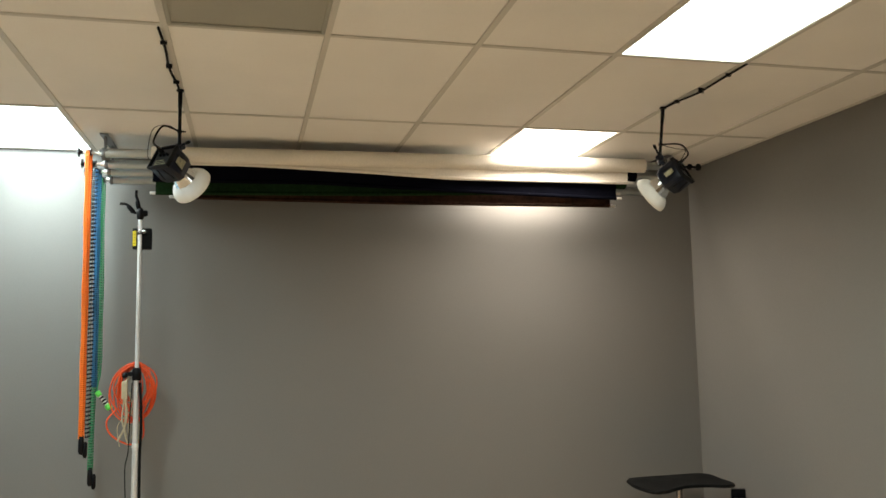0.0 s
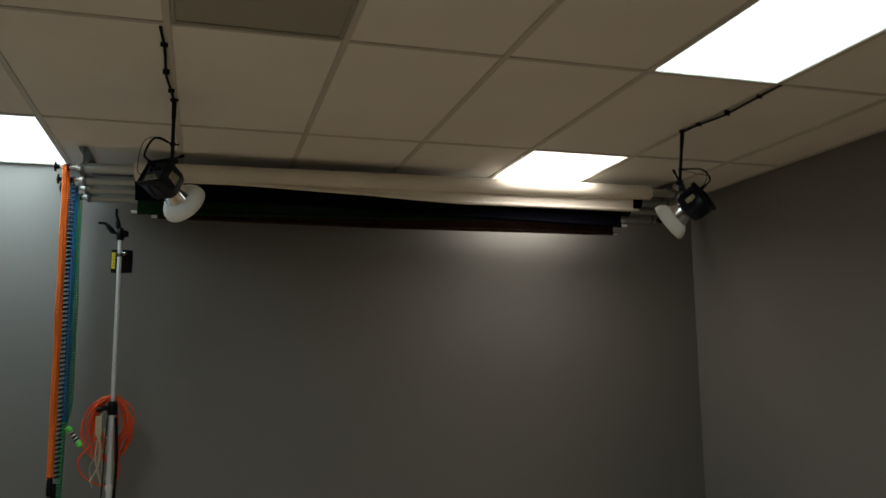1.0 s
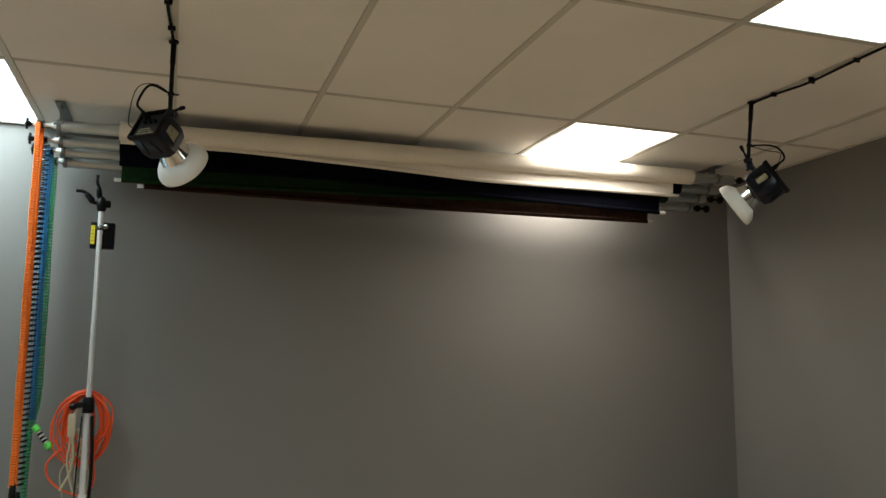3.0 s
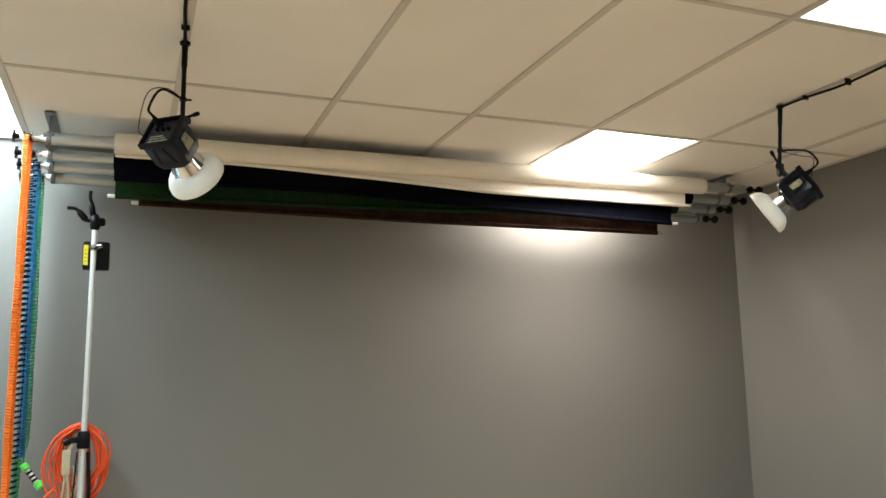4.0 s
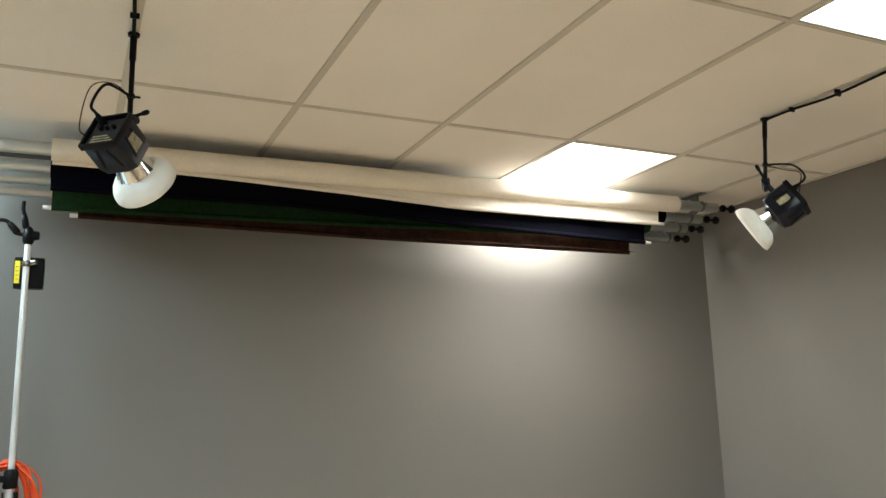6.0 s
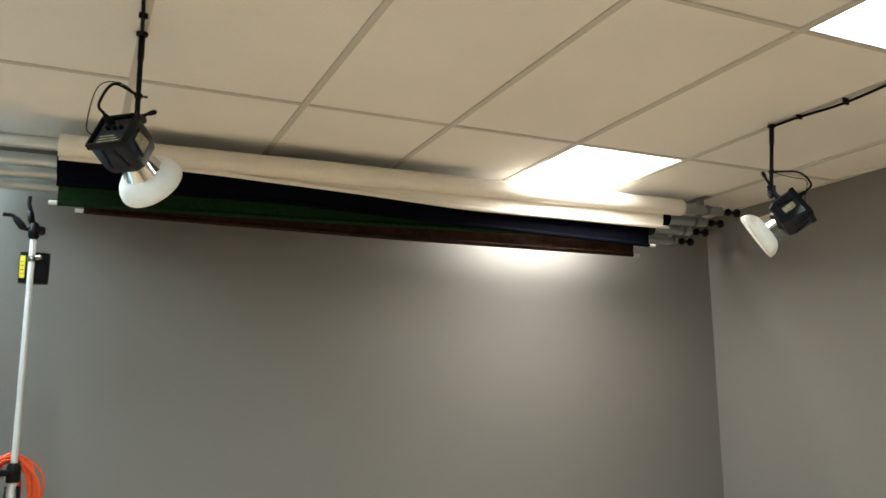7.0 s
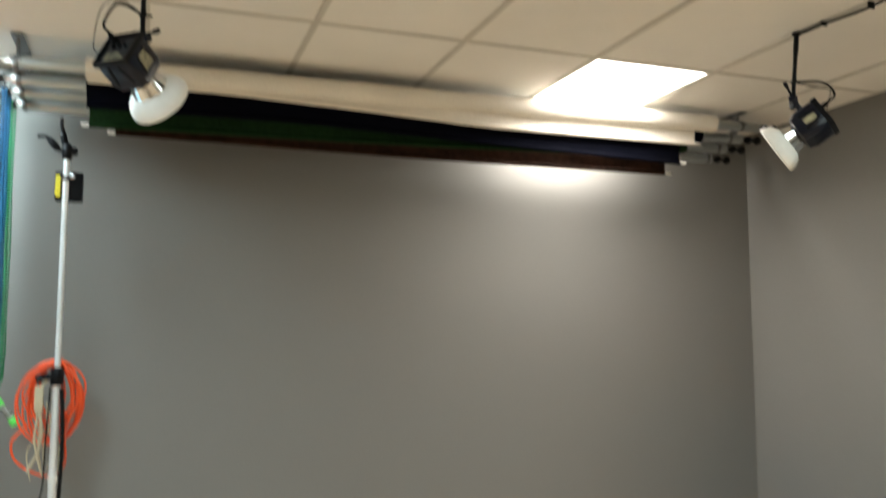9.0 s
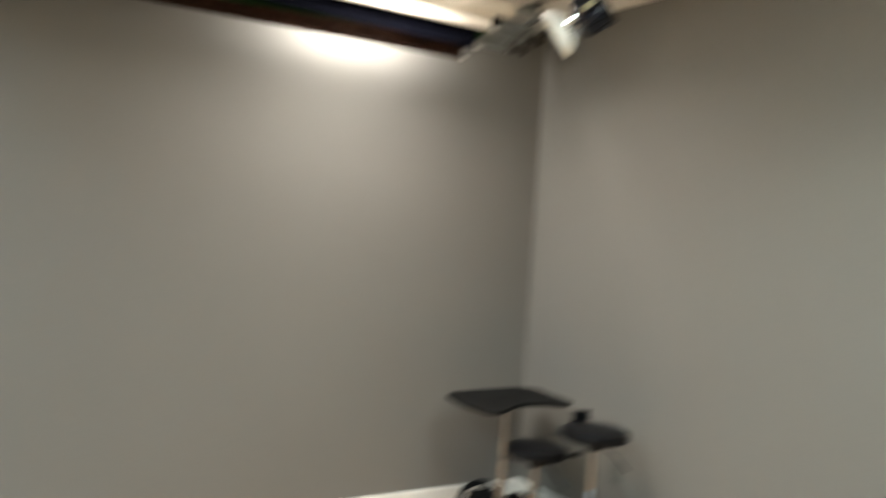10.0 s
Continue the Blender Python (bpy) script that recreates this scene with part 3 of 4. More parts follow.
pull_chain(3, "green plastic loop chain drawn aside by a clip", M_GREENC, 0.885, 0.016, 0.0112, pitch=0.0155, half=0.0115, sway=((1.52, 0.0), (1.37, -0.030), (0.885, -0.040)))


def chain_tag():
    """The lime-ended clip that hangs in the chains."""
    t = thing("chain_clip", "clip with bright lime green ends hanging on the green chain", "clip", (-1.142, 5.80, 1.345))
    a, b = Vector((0, 0, 0)), Vector((0.078, -0.02, -0.100))
    d = (b - a) / 4
    for name, p, q, mat, r in (("end", a, a + d, M_LIME, 0.016), ("middle", a + d, b - d, M_WHITE, 0.011), ("end", b - d, b, M_LIME, 0.018)):
        bm = bmesh.new()
        L = (q - p).length
        add_lathe(bm, [(r * 0.7, 0), (r, 0.004), (r, L - 0.004), (r * 0.7, L)], 14, rod(p, q))
        part(name, bm, mat, t, "lime green plastic end" if name == "end" else "white middle with dark bands")
    bm = bmesh.new()
    for f in (0.36, 0.52, 0.66):
        add_lathe(bm, [(0.0122, -0.005), (0.0122, 0.005)], 14, rod(a + (b - a) * f, b))
    part("band", bm, M_BLACK, t, "dark band")
    bm = bmesh.new()
    add_tube(bm, smooth_path([(0.014, 0.025, 0.155), (0.012, 0.02, 0.095), (0.003, 0.01, 0.045), (0, 0, 0)], 6), 0.004, 6)
    part("cord", bm, M_GREENC, t, "thin green cord")


chain_tag()


# ---- studio lights under the ceiling ----
def add_shell(bm, rings, m):
    """A square case with cut corners, through (half width, corner cut, height) rings from back to front."""
    loops = []
    for w, c, z in rings:
        flat = [(w, w - c), (w - c, w), (c - w, w), (-w, w - c), (-w, c - w), (c - w, -w), (w - c, -w), (w, c - w)]
        loops.append([bm.verts.new(m @ Vector((px, py, z))) for px, py in flat])
    for p, q in zip(loops, loops[1:]):
        for k in range(8):
            bm.faces.new((p[k], q[k], q[(k + 1) % 8], p[(k + 1) % 8]))
    bm.faces.new(loops[0])
    bm.faces.new(loops[-1][::-1])


def studio_light(x, y, pole_low, aim, roll, drop, face, label, lean=0.0, shift=0.0):
    """A flash head on a ceiling pole: boxy body, metal collar and a white dish. aim: the way it points."""
    t = thing("studio_light", label, "studio light", (x, y, ZC), "studio lights")
    bm = bmesh.new()
    add_lathe(bm, [(0.017, -0.012), (0.018, -0.004), (0.012, -0.003)], 20)
    part("ceiling_mount", bm, M_BLACK, t)
    bm = bmesh.new()
    foot = (lean, 0, pole_low - 0.05 - ZC)
    add_lathe(bm, [(0.0078, 0.0), (0.0078, Vector(foot).length - 0.006)], 14, rod((0, 0, -0.006), foot))
    add_lathe(bm, [(0.0098, 0.0), (0.0098, 0.086)], 14, rod((0, 0, -0.004), foot))
    part("pole", bm, M_BLACK, t, "thin black drop pole")
    # the head's own frame: -z is the way the lamp points
    way = Vector(aim).normalized()
    side = Vector((way.y, -way.x, 0)).normalized()
    up = side.cross(way)
    head = Matrix((( side.x, up.x, -way.x, 0), (side.y, up.y, -way.y, 0), (side.z, up.z, -way.z, 0), (0, 0, 0, 1)))
    head = head @ pose(0, 0, 0, 0, 0, roll)
    pivot = Vector((lean * 0.84, 0, pole_low - ZC))
    centre = pivot - way * 0.055 + Vector((shift, 0, drop))
    m = Matrix.Translation(centre) @ head
    bm = bmesh.new()
    add_shell(bm, [(0.058, 0.010, 0.052), (0.062, 0.012, 0.046), (0.063, 0.014, -0.026), (0.057, 0.018, -0.052), (0.046, 0.018, -0.058)], m)
    body = part("body", bm, M_BLUEBLACK, t, "black metal lamp body")
    bm = bmesh.new()
    for a in (0, 90, 180, 270):
        add_box(bm, -0.0615, 0.0545, 0.0545, 0.0615, 0.046, 0.066, 0.0015, m @ pose(0, 0, 0, 0, 0, a))
    part("back_rim", bm, M_BLACK, body, "raised black rim round the back")
    for a in (0, 90, 180, 270):
        turn = m @ pose(0, 0, 0, 0, 0, a)
        for dx, lean in ((-0.024, 14), (0.022, -10)):
            bm = bmesh.new()
            add_box(bm, -0.0045, 0.0045, 0.0605, 0.0645, -0.036, 0.032, 0.0012, turn @ pose(dx, 0, 0.010, 0, lean, 0))
            part("cooling_rib", bm, M_BLACK, body)
    bm = bmesh.new()
    add_box(bm, 0.0622, 0.0645, -0.020, 0.024, -0.018, 0.030, 0.0008, m @ pose(0, 0, 0, 0, 0, face))
    part("label_plate", bm, M_LABEL, body, "printed silver label")
    bm = bmesh.new()
    add_box(bm, -0.052, 0.052, -0.052, 0.052, 0.0515, 0.0545, 0.0008, m)
    panel = part("control_panel", bm, M_STEELDARK, body, "dark grey control panel")
    bm = bmesh.new()
    for k in range(3):
        add_box(bm, -0.040, 0.034 - 0.012 * k, -0.041 + 0.011 * k, -0.036 + 0.011 * k, 0.0546, 0.0552, 0.0, m)
    part("panel_print", bm, M_LABEL, panel, "unreadable pale print")
    for dx in (-0.022, 0.0, 0.022):
        bm = bmesh.new()
        add_lathe(bm, [(0.007, 0.0545), (0.007, 0.066), (0.005, 0.068)], 12, m @ pose(dx, 0.012, 0))
        part("dial", bm, M_BLACK, body)
    bm = bmesh.new()
    add_lathe(bm, [(0.042, -0.054), (0.045, -0.060), (0.053, -0.081), (0.061, -0.107), (0.059, -0.107), (0.040, -0.056)], 24, m, closed=False)
    # a fluted sheet-metal collar: every other seam pressed inwards
    axis, foot = m.to_3x3() @ Vector((0, 0, 1)), m.translation
    for k, v in enumerate(bm.verts):
        if k % 2:
            mid = foot + axis * (v.co - foot).dot(axis)
            v.co = mid + (v.co - mid) * 0.92
    part("collar", bm, M_COLLAR, t, "polished metal collar")
    bm = bmesh.new()
    add_lathe(bm, [(0.052, -0.101), (0.062, -0.103), (0.078, -0.113), (0.089, -0.125), (0.0965, -0.139), (0.099, -0.153), (0.098, -0.159), (0.092, -0.162), (0.060, -0.163), (0.002, -0.164)], 40, m)
    part("dish", bm, M_DISH, t, "white dish over the lamp")
    # tilting clamp and lever at the pole's foot
    bm = bmesh.new()
    add_box(bm, pivot.x - 0.012, pivot.x + 0.012, -0.012, 0.012, pivot.z - 0.045, pivot.z + 0.004, 0.004)
    add_lathe(bm, [(0.013, -0.026), (0.013, 0.026)], 16, Matrix.Translation(pivot - Vector((0, 0, 0.015))) @ head @ pose(0, 0, 0, 0, 90, 0))
    add_tube(bm, [pivot - Vector((0, 0, 0.02)), pivot + (centre - pivot) * 0.55], 0.011, 10)
    part("clamp", bm, M_BLUEBLACK, t, "dark tilting clamp")
    bm = bmesh.new()
    p = pivot + Vector((0, 0, -0.006))
    lever = (p + side * 0.050 + Vector((0, 0, 0.008)) if roll >= 0 else p + Vector((way.x, way.y, 0)) * 0.028 + Vector((0, 0, 0.055)))
    add_tube(bm, [p, p * 0.5 + lever * 0.5, lever], 0.005, 10)
    add_lathe(bm, [(0.005, -0.01), (0.0075, -0.004), (0.0075, 0.012), (0.005, 0.016)], 12, rod(lever, lever + (lever - p)))
    part("lever", bm, M_BLACK, t, "black locking lever")
    # power cord looping from the body's back up to the pole
    back = m @ Vector((-0.02, 0.03, 0.055))
    bm = bmesh.new()
    out = m @ Vector((-0.02, 0.032, 0.095))
    bend = Vector((-0.016, 0, 0.028)) if roll >= 0 else Vector((0.016, -0.017, 0.030))
    loop = smooth_path([back, out, out + bend, (out.x * 0.6 + bend.x, out.y * 0.6 + bend.y, pivot.z + (0.072 if roll >= 0 else 0.048)), (pivot.x * 0.75, 0.0, pivot.z + 0.062)], 10)
    add_tube(bm, loop, 0.0042, 8)
    part("power_cord", bm, M_RUBBER, t, "thin black cord")
    bm = bmesh.new()
    add_lathe(bm, [(0.011, 0), (0.012, 0.004), (0.008, 0.03), (0.005, 0.042)], 12, rod(back, out))
    part("plug", bm, M_RUBBER, t)
    bm = bmesh.new()
    thin = smooth_path([m @ Vector((-0.05, -0.02, 0.06)), m @ Vector((-0.072, 0.0, 0.085)), (out.x - (0.022 if roll >= 0 else -0.012), out.y, pivot.z + (0.045 if roll >= 0 else 0.012)), (out.x * 0.6, out.y * 0.6, pivot.z + (0.078 if roll >= 0 else 0.030)), (pivot.x * 0.75 + 0.004, 0.004, pivot.z + 0.06)], 10)
    add_tube(bm, thin, 0.0016, 6)
    part("sync_wire", bm, M_RUBBER, t, "hair-thin dark wire")
    bm = bmesh.new()
    add_lathe(bm, [(0.0115, pivot.z + 0.055), (0.0115, pivot.z + 0.068)], 12, pose(pivot.x * 0.75, 0, 0))
    add_box(bm, 0.006, 0.027, -0.003, 0.003, pivot.z + 0.058, pivot.z + 0.064, 0.001, pose(pivot.x * 0.75, 0, 0))
    part("cable_tie", bm, M_BLACK, t)


studio_light(-0.612, 4.585, 2.535, (0.57, 0.64, -0.50), 0, -0.135, 0, "black studio flash head with white dish on a ceiling pole")
studio_light(1.805, 4.462, 2.535, (-0.55, 0.62, -0.52), -14, -0.145, 190, "black studio flash head with white dish hanging by the wall", lean=-0.036, shift=0.021)


def ceiling_cable(points, label):
    bm = bmesh.new()
    path = smooth_path(points, 8)
    add_tube(bm, path, 0.0055, 8)
    c = solid("ceiling_cable", bm, M_RUBBER, label, "cable", "ceiling cables")
    for k in range(6, len(path) - 2, 9):
        bm = bmesh.new()
        p = path[k]
        add_box(bm, p.x - 0.012, p.x + 0.014, p.y - 0.004, p.y + 0.004, p.z - 0.008, ZC - 0.002, 0.001)
        part("cable_clip", bm, M_BLACK, c)


ceiling_cable([(-0.632, 3.80, ZC - 0.004), (-0.626, 4.0, ZC - 0.010), (-0.631, 4.25, ZC - 0.014), (-0.620, 4.45, ZC - 0.010), (-0.613, 4.57, ZC - 0.014)], "black cable clipped along the ceiling grid to a lamp pole")
ceiling_cable([(1.838, 3.765, ZC - 0.004), (1.830, 3.95, ZC - 0.012), (1.824, 4.15, ZC - 0.020), (1.812, 4.33, ZC - 0.012), (1.802, 4.45, ZC - 0.012)], "black cable sagging along the ceiling grid to a lamp pole")


# ---- light stand with the coiled cord ----
STAND = (-0.903, 5.61)


def light_stand():
    t = thing("light_stand", "tall silver aluminium light stand with a black forked head", "light stand", (*STAND, 0))
    bm = bmesh.new()
    add_lathe(bm, [(0.0115, 1.44), (0.0115, 2.335)], 20)
    part("upper_tube", bm, M_POLE, t)
    bm = bmesh.new()
    add_lathe(bm, [(0.0155, 0.10), (0.0155, 1.45)], 20)
    part("lower_tube", bm, M_POLE, t)
    bm = bmesh.new()
    add_lathe(bm, [(0.022, 1.412), (0.025, 1.416), (0.025, 1.468), (0.019, 1.482)], 20)
    add_box(bm, -0.048, -0.012, -0.020, 0.008, 1.436, 1.460, 0.005)
    part("clamp_collar", bm, M_BLACK, t, "black clamp collar with a knob")
    bm = bmesh.new()
    add_lathe(bm, [(0.008, -0.006), (0.008, 0.0), (0.0145, 0.004), (0.0145, 0.022), (0.009, 0.028)], 14, rod((-0.050, 0, 1.446), (-0.10, 0, 1.425)))
    part("collar_knob", bm, M_BLACK, t)
    bm = bmesh.new()
    add_lathe(bm, [(0.0125, 2.325), (0.020, 2.335), (0.022, 2.365), (0.016, 2.385), (0.010, 2.395)], 20)
    add_lathe(bm, [(0.014, -0.022), (0.018, -0.012), (0.018, 0.022), (0.013, 0.03)], 16, Matrix.Translation((0.01, 0, 2.362)) @ pose(0, 0, 0, 0, 90, 0))
    part("head", bm, M_BLACK, t, "black swivel head")
    bm = bmesh.new()
    add_tube(bm, smooth_path([(-0.01, 0, 2.38), (-0.012, -0.004, 2.425), (-0.024, -0.006, 2.46), (-0.024, -0.006, 2.495)], 6), 0.0075, 10)
    add_lathe(bm, [(0.008, 0), (0.0135, 0.012), (0.0125, 0.045), (0.007, 0.055)], 14, rod((-0.010, 0, 2.385), (-0.020, -0.005, 2.45)))
    part("upright_lever", bm, M_BLACK, t)
    bm = bmesh.new()
    add_tube(bm, smooth_path([(-0.012, 0, 2.362), (-0.045, 0, 2.372), (-0.075, 0, 2.412), (-0.112, 0, 2.417)], 6), 0.0075, 10)
    add_lathe(bm, [(0.010, 0), (0.0145, 0.01), (0.0125, 0.045), (0.008, 0.055)], 14, rod((-0.035, 0, 2.366), (-0.072, 0, 2.41)))
    part("side_lever", bm, M_BLACK, t)
    # battery box on a small clamp
    bm = bmesh.new()
    add_box(bm, -0.044, 0.064, 0.014, 0.050, 2.155, 2.28, 0.014)
    box = part("power_box", bm, M_BLACK, t, "small black box")
    bm = bmesh.new()
    add_box(bm, -0.040, -0.022, 0.0115, 0.0138, 2.175, 2.262, 0.0005)
    part("warning_label", bm, M_YELLOW, box, "bright yellow label")
    bm = bmesh.new()
    for k in range(4):
        add_box(bm, -0.035, -0.027, 0.0108, 0.0113, 2.190 + 0.016 * k, 2.192 + 0.016 * k)
    part("label_print", bm, M_BLACK, box, "unreadable black print")
    bm = bmesh.new()
    add_lathe(bm, [(0.0155, 2.238), (0.0165, 2.242), (0.0165, 2.258), (0.0155, 2.262)], 18)
    add_lathe(bm, [(0.010, 0.0), (0.012, 0.004), (0.012, 0.018), (0.008, 0.022)], 14, rod((0.016, -0.006, 2.252), (0.04, -0.016, 2.258)))
    part("box_clamp", bm, M_CHROME, t, "bright metal clamp")
    bm = bmesh.new()
    add_lathe(bm, [(0.0175, 1.035), (0.0185, 1.04), (0.0185, 1.055), (0.0175, 1.06)], 16)
    part("cord_strap", bm, M_WHITE, t, "white strap")
    bm = bmesh.new()
    add_lathe(bm, [(0.024, 0.52), (0.026, 0.53), (0.026, 0.57), (0.02, 0.585)], 20)
    part("leg_collar", bm, M_BLACK, t)
    for k in range(3):
        a = radians(30 + 120 * k)
        c, s = math.cos(a), math.sin(a)
        bm = bmesh.new()
        add_tube(bm, [(0.02 * c, 0.02 * s, 0.55), (0.31 * c, 0.31 * s, 0.016)], 0.010, 10)
        leg = part("leg", bm, M_POLE, t)
        bm = bmesh.new()
        add_lathe(bm, [(0.014, 0.0), (0.014, 0.035)], 12, Matrix.Translation((0.31 * c, 0.31 * s, 0.0)))
        part("rubber_foot", bm, M_RUBBER, leg)
        bm = bmesh.new()
        add_tube(bm, [(0.016 * c, 0.016 * s, 0.16), (0.155 * c, 0.155 * s, 0.30)], 0.006, 8)
        part("brace", bm, M_POLE, t)


light_stand()


def coiled_cord():
    """An orange extension cord in a loose coil, tied to the stand."""
    rng = random.Random(3)
    t = thing("extension_cord", "orange extension cord coiled and tied to the light stand", "extension cord", (STAND[0] - 0.018, STAND[1] + 0.038, 1.365))
    bm = bmesh.new()
    turns, pts = 15, []
    for k in range(turns):
        rx, rz = 0.137 - 0.085 * rng.random() ** 1.1, 0.152 + rng.uniform(-0.040, 0.026)
        cx, top, cy = rng.uniform(-0.020, 0.018), 0.150 + rng.uniform(-0.026, 0.010), rng.uniform(-0.030, 0.030)
        skew = rng.uniform(-0.12, 0.12)
        for q in range(28):
            a = 2 * math.pi * (q + 28 * k) / 28 + math.pi / 2
            w = 1 + 0.13 * noise.noise((a * 1.7, k * 3.1, 0))
            drop = rz * w * (1 - math.sin(a))
            pts.append((cx + rx * w * math.cos(a) + skew * drop * 0.5, cy + 0.016 * math.sin(a * 1.5 + k), top - drop))
    soft = [(Vector(pts[max(i - 2, 0)]) + Vector(pts[i]) + Vector(pts[min(i + 2, len(pts) - 1)])) / 3 for i in range(len(pts))]
    add_tube(bm, soft, 0.0041, 7)
    part("coil", bm, M_CORD, t)
    bm = bmesh.new()
    add_tube(bm, smooth_path([(-0.085, -0.02, -0.11), (-0.135, -0.02, -0.17), (-0.125, -0.02, -0.235), (-0.07, -0.02, -0.285), (0.0, -0.01, -0.31), (0.055, -0.01, -0.27), (0.052, -0.01, -0.17), (0.04, 0, -0.12)], 8), 0.0048, 7)
    part("loose_end", bm, M_CORD, t)
    bm = bmesh.new()
    add_tube(bm, smooth_path([(-0.02, -0.035, 0.07), (-0.042, -0.055, 0.02), (-0.036, -0.06, -0.06), (-0.028, -0.055, -0.13), (-0.038, -0.05, -0.21), (-0.075, -0.04, -0.285)], 8), 0.006, 7)
    add_tube(bm, smooth_path([(-0.03, -0.035, 0.06), (-0.05, -0.05, 0.0), (-0.045, -0.055, -0.08), (-0.052, -0.05, -0.16), (-0.036, -0.05, -0.24), (-0.02, -0.045, -0.30)], 8), 0.005, 7)
    for k in range(5):
        x0, x1 = rng.uniform(-0.075, 0.02), rng.uniform(-0.085, 0.05)
        z1 = rng.uniform(-0.32, -0.24)
        add_tube(bm, smooth_path([(x0, -0.036, -0.02), (x0 + rng.uniform(-0.02, 0.02), -0.044, -0.11), (x1 + rng.uniform(-0.03, 0.03), -0.04, -0.2), (x1, -0.036, z1)], 6), 0.0026, 6)
    part("tie_rope", bm, M_TAN, t, "tan rope ends")
    bm = bmesh.new()
    add_box(bm, -0.058, -0.026, -0.068, -0.048, -0.055, 0.045, 0.006)
    part("cord_connector", bm, M_TAN, t, "beige connector block")


coiled_cord()
bm = bmesh.new()
add_tube(bm, smooth_path([(STAND[0] + 0.02, STAND[1] - 0.012, 1.40), (STAND[0] + 0.030, STAND[1] - 0.012, 1.2), (STAND[0] + 0.024, STAND[1] + 0.012, 0.95), (STAND[0] + 0.028, STAND[1] + 0.015, 0.7), (STAND[0] + 0.05, STAND[1] + 0.03, 0.3), (STAND[0] + 0.14, STAND[1] + 0.05, 0.02), (STAND[0] + 0.22, STAND[1] + 0.1, 0.012)], 8), 0.0075, 8)
solid("power_cable", bm, M_RUBBER, "black cable running down beside the light stand", "cable")
bm = bmesh.new()
add_tube(bm, smooth_path([(STAND[0] - 0.022, STAND[1] - 0.012, 1.40), (STAND[0] - 0.030, STAND[1] - 0.012, 1.2), (STAND[0] - 0.035, STAND[1] - 0.01, 1.02), (STAND[0] - 0.05, STAND[1] - 0.01, 0.93), (STAND[0] - 0.045, STAND[1], 0.75), (STAND[0] - 0.03, STAND[1], 0.4), (STAND[0] - 0.09, STAND[1] - 0.02, 0.01)], 8), 0.003, 7)
solid("thin_cable", bm, M_RUBBER, "thin dark cable hanging beside the light stand", "cable")


# ---- posing table, stools and clutter in the corner ----
def posing_table():
    t = thing("posing_table", "black posing table with a curved cut-out top on a chrome post", "table", (2.42, 5.60, 0))
    edge = smooth_path([(2.10, 5.70), (2.06, 5.50), (2.08, 5.30), (2.16, 5.285), (2.24, 5.335), (2.36, 5.40), (2.50, 5.395), (2.60, 5.34), (2.68, 5.37), (2.70, 5.55), (2.70, 5.78), (2.40, 5.79), (2.15, 5.77)], 6)
    bm = bmesh.new()
    z0, z1 = 0.664, 0.684
    low, lowi, top, topi = ([bm.verts.new((2.40 + (p[0] - 2.40) * s - 2.42, 5.55 + (p[1] - 5.55) * s - 5.60, z)) for p in ((q.x, q.y) for q in [Vector((*e[:2], 0)) for e in edge])] for s, z in ((0.985, z0), (1.0, z0 + 0.006), (1.0, z1 - 0.006), (0.985, z1)))
    n = len(low)
    for a, b in ((low, lowi), (lowi, top), (top, topi)):
        for k in range(n):
            bm.faces.new((a[k], a[(k + 1) % n], b[(k + 1) % n], b[k]))
    bm.faces.new(low[::-1])
    bm.faces.new(topi)
    part("tabletop", bm, M_LAMINATE, t, "black laminate top with a curved front edge")
    bm = bmesh.new()
    add_lathe(bm, [(0.020, 0.30), (0.020, 0.652)], 22)
    part("inner_post", bm, M_CHROME, t)
    bm = bmesh.new()
    add_lathe(bm, [(0.026, 0.05), (0.026, 0.34), (0.022, 0.345)], 22)
    part("outer_post", bm, M_CHROME, t)
    bm = bmesh.new()
    add_box(bm, -0.09, 0.09, -0.06, 0.06, 0.640, 0.654, 0.003)
    part("mounting_plate", bm, M_BLACK, t)
    for k in range(4):
        a = radians(45 + 90 * k)
        bm = bmesh.new()
        add_tube(bm, [(0.02 * math.cos(a), 0.02 * math.sin(a), 0.07), (0.26 * math.cos(a), 0.16 * math.sin(a), 0.035)], 0.014, 10)
        leg = part("foot_bar", bm, M_BLACK, t)
        bm = bmesh.new()
        add_lathe(bm, [(0.016, 0.0), (0.018, 0.01), (0.018, 0.03), (0.012, 0.04)], 14, Matrix.Translation((0.26 * math.cos(a), 0.16 * math.sin(a), 0)))
        part("caster", bm, M_RUBBER, leg)


posing_table()


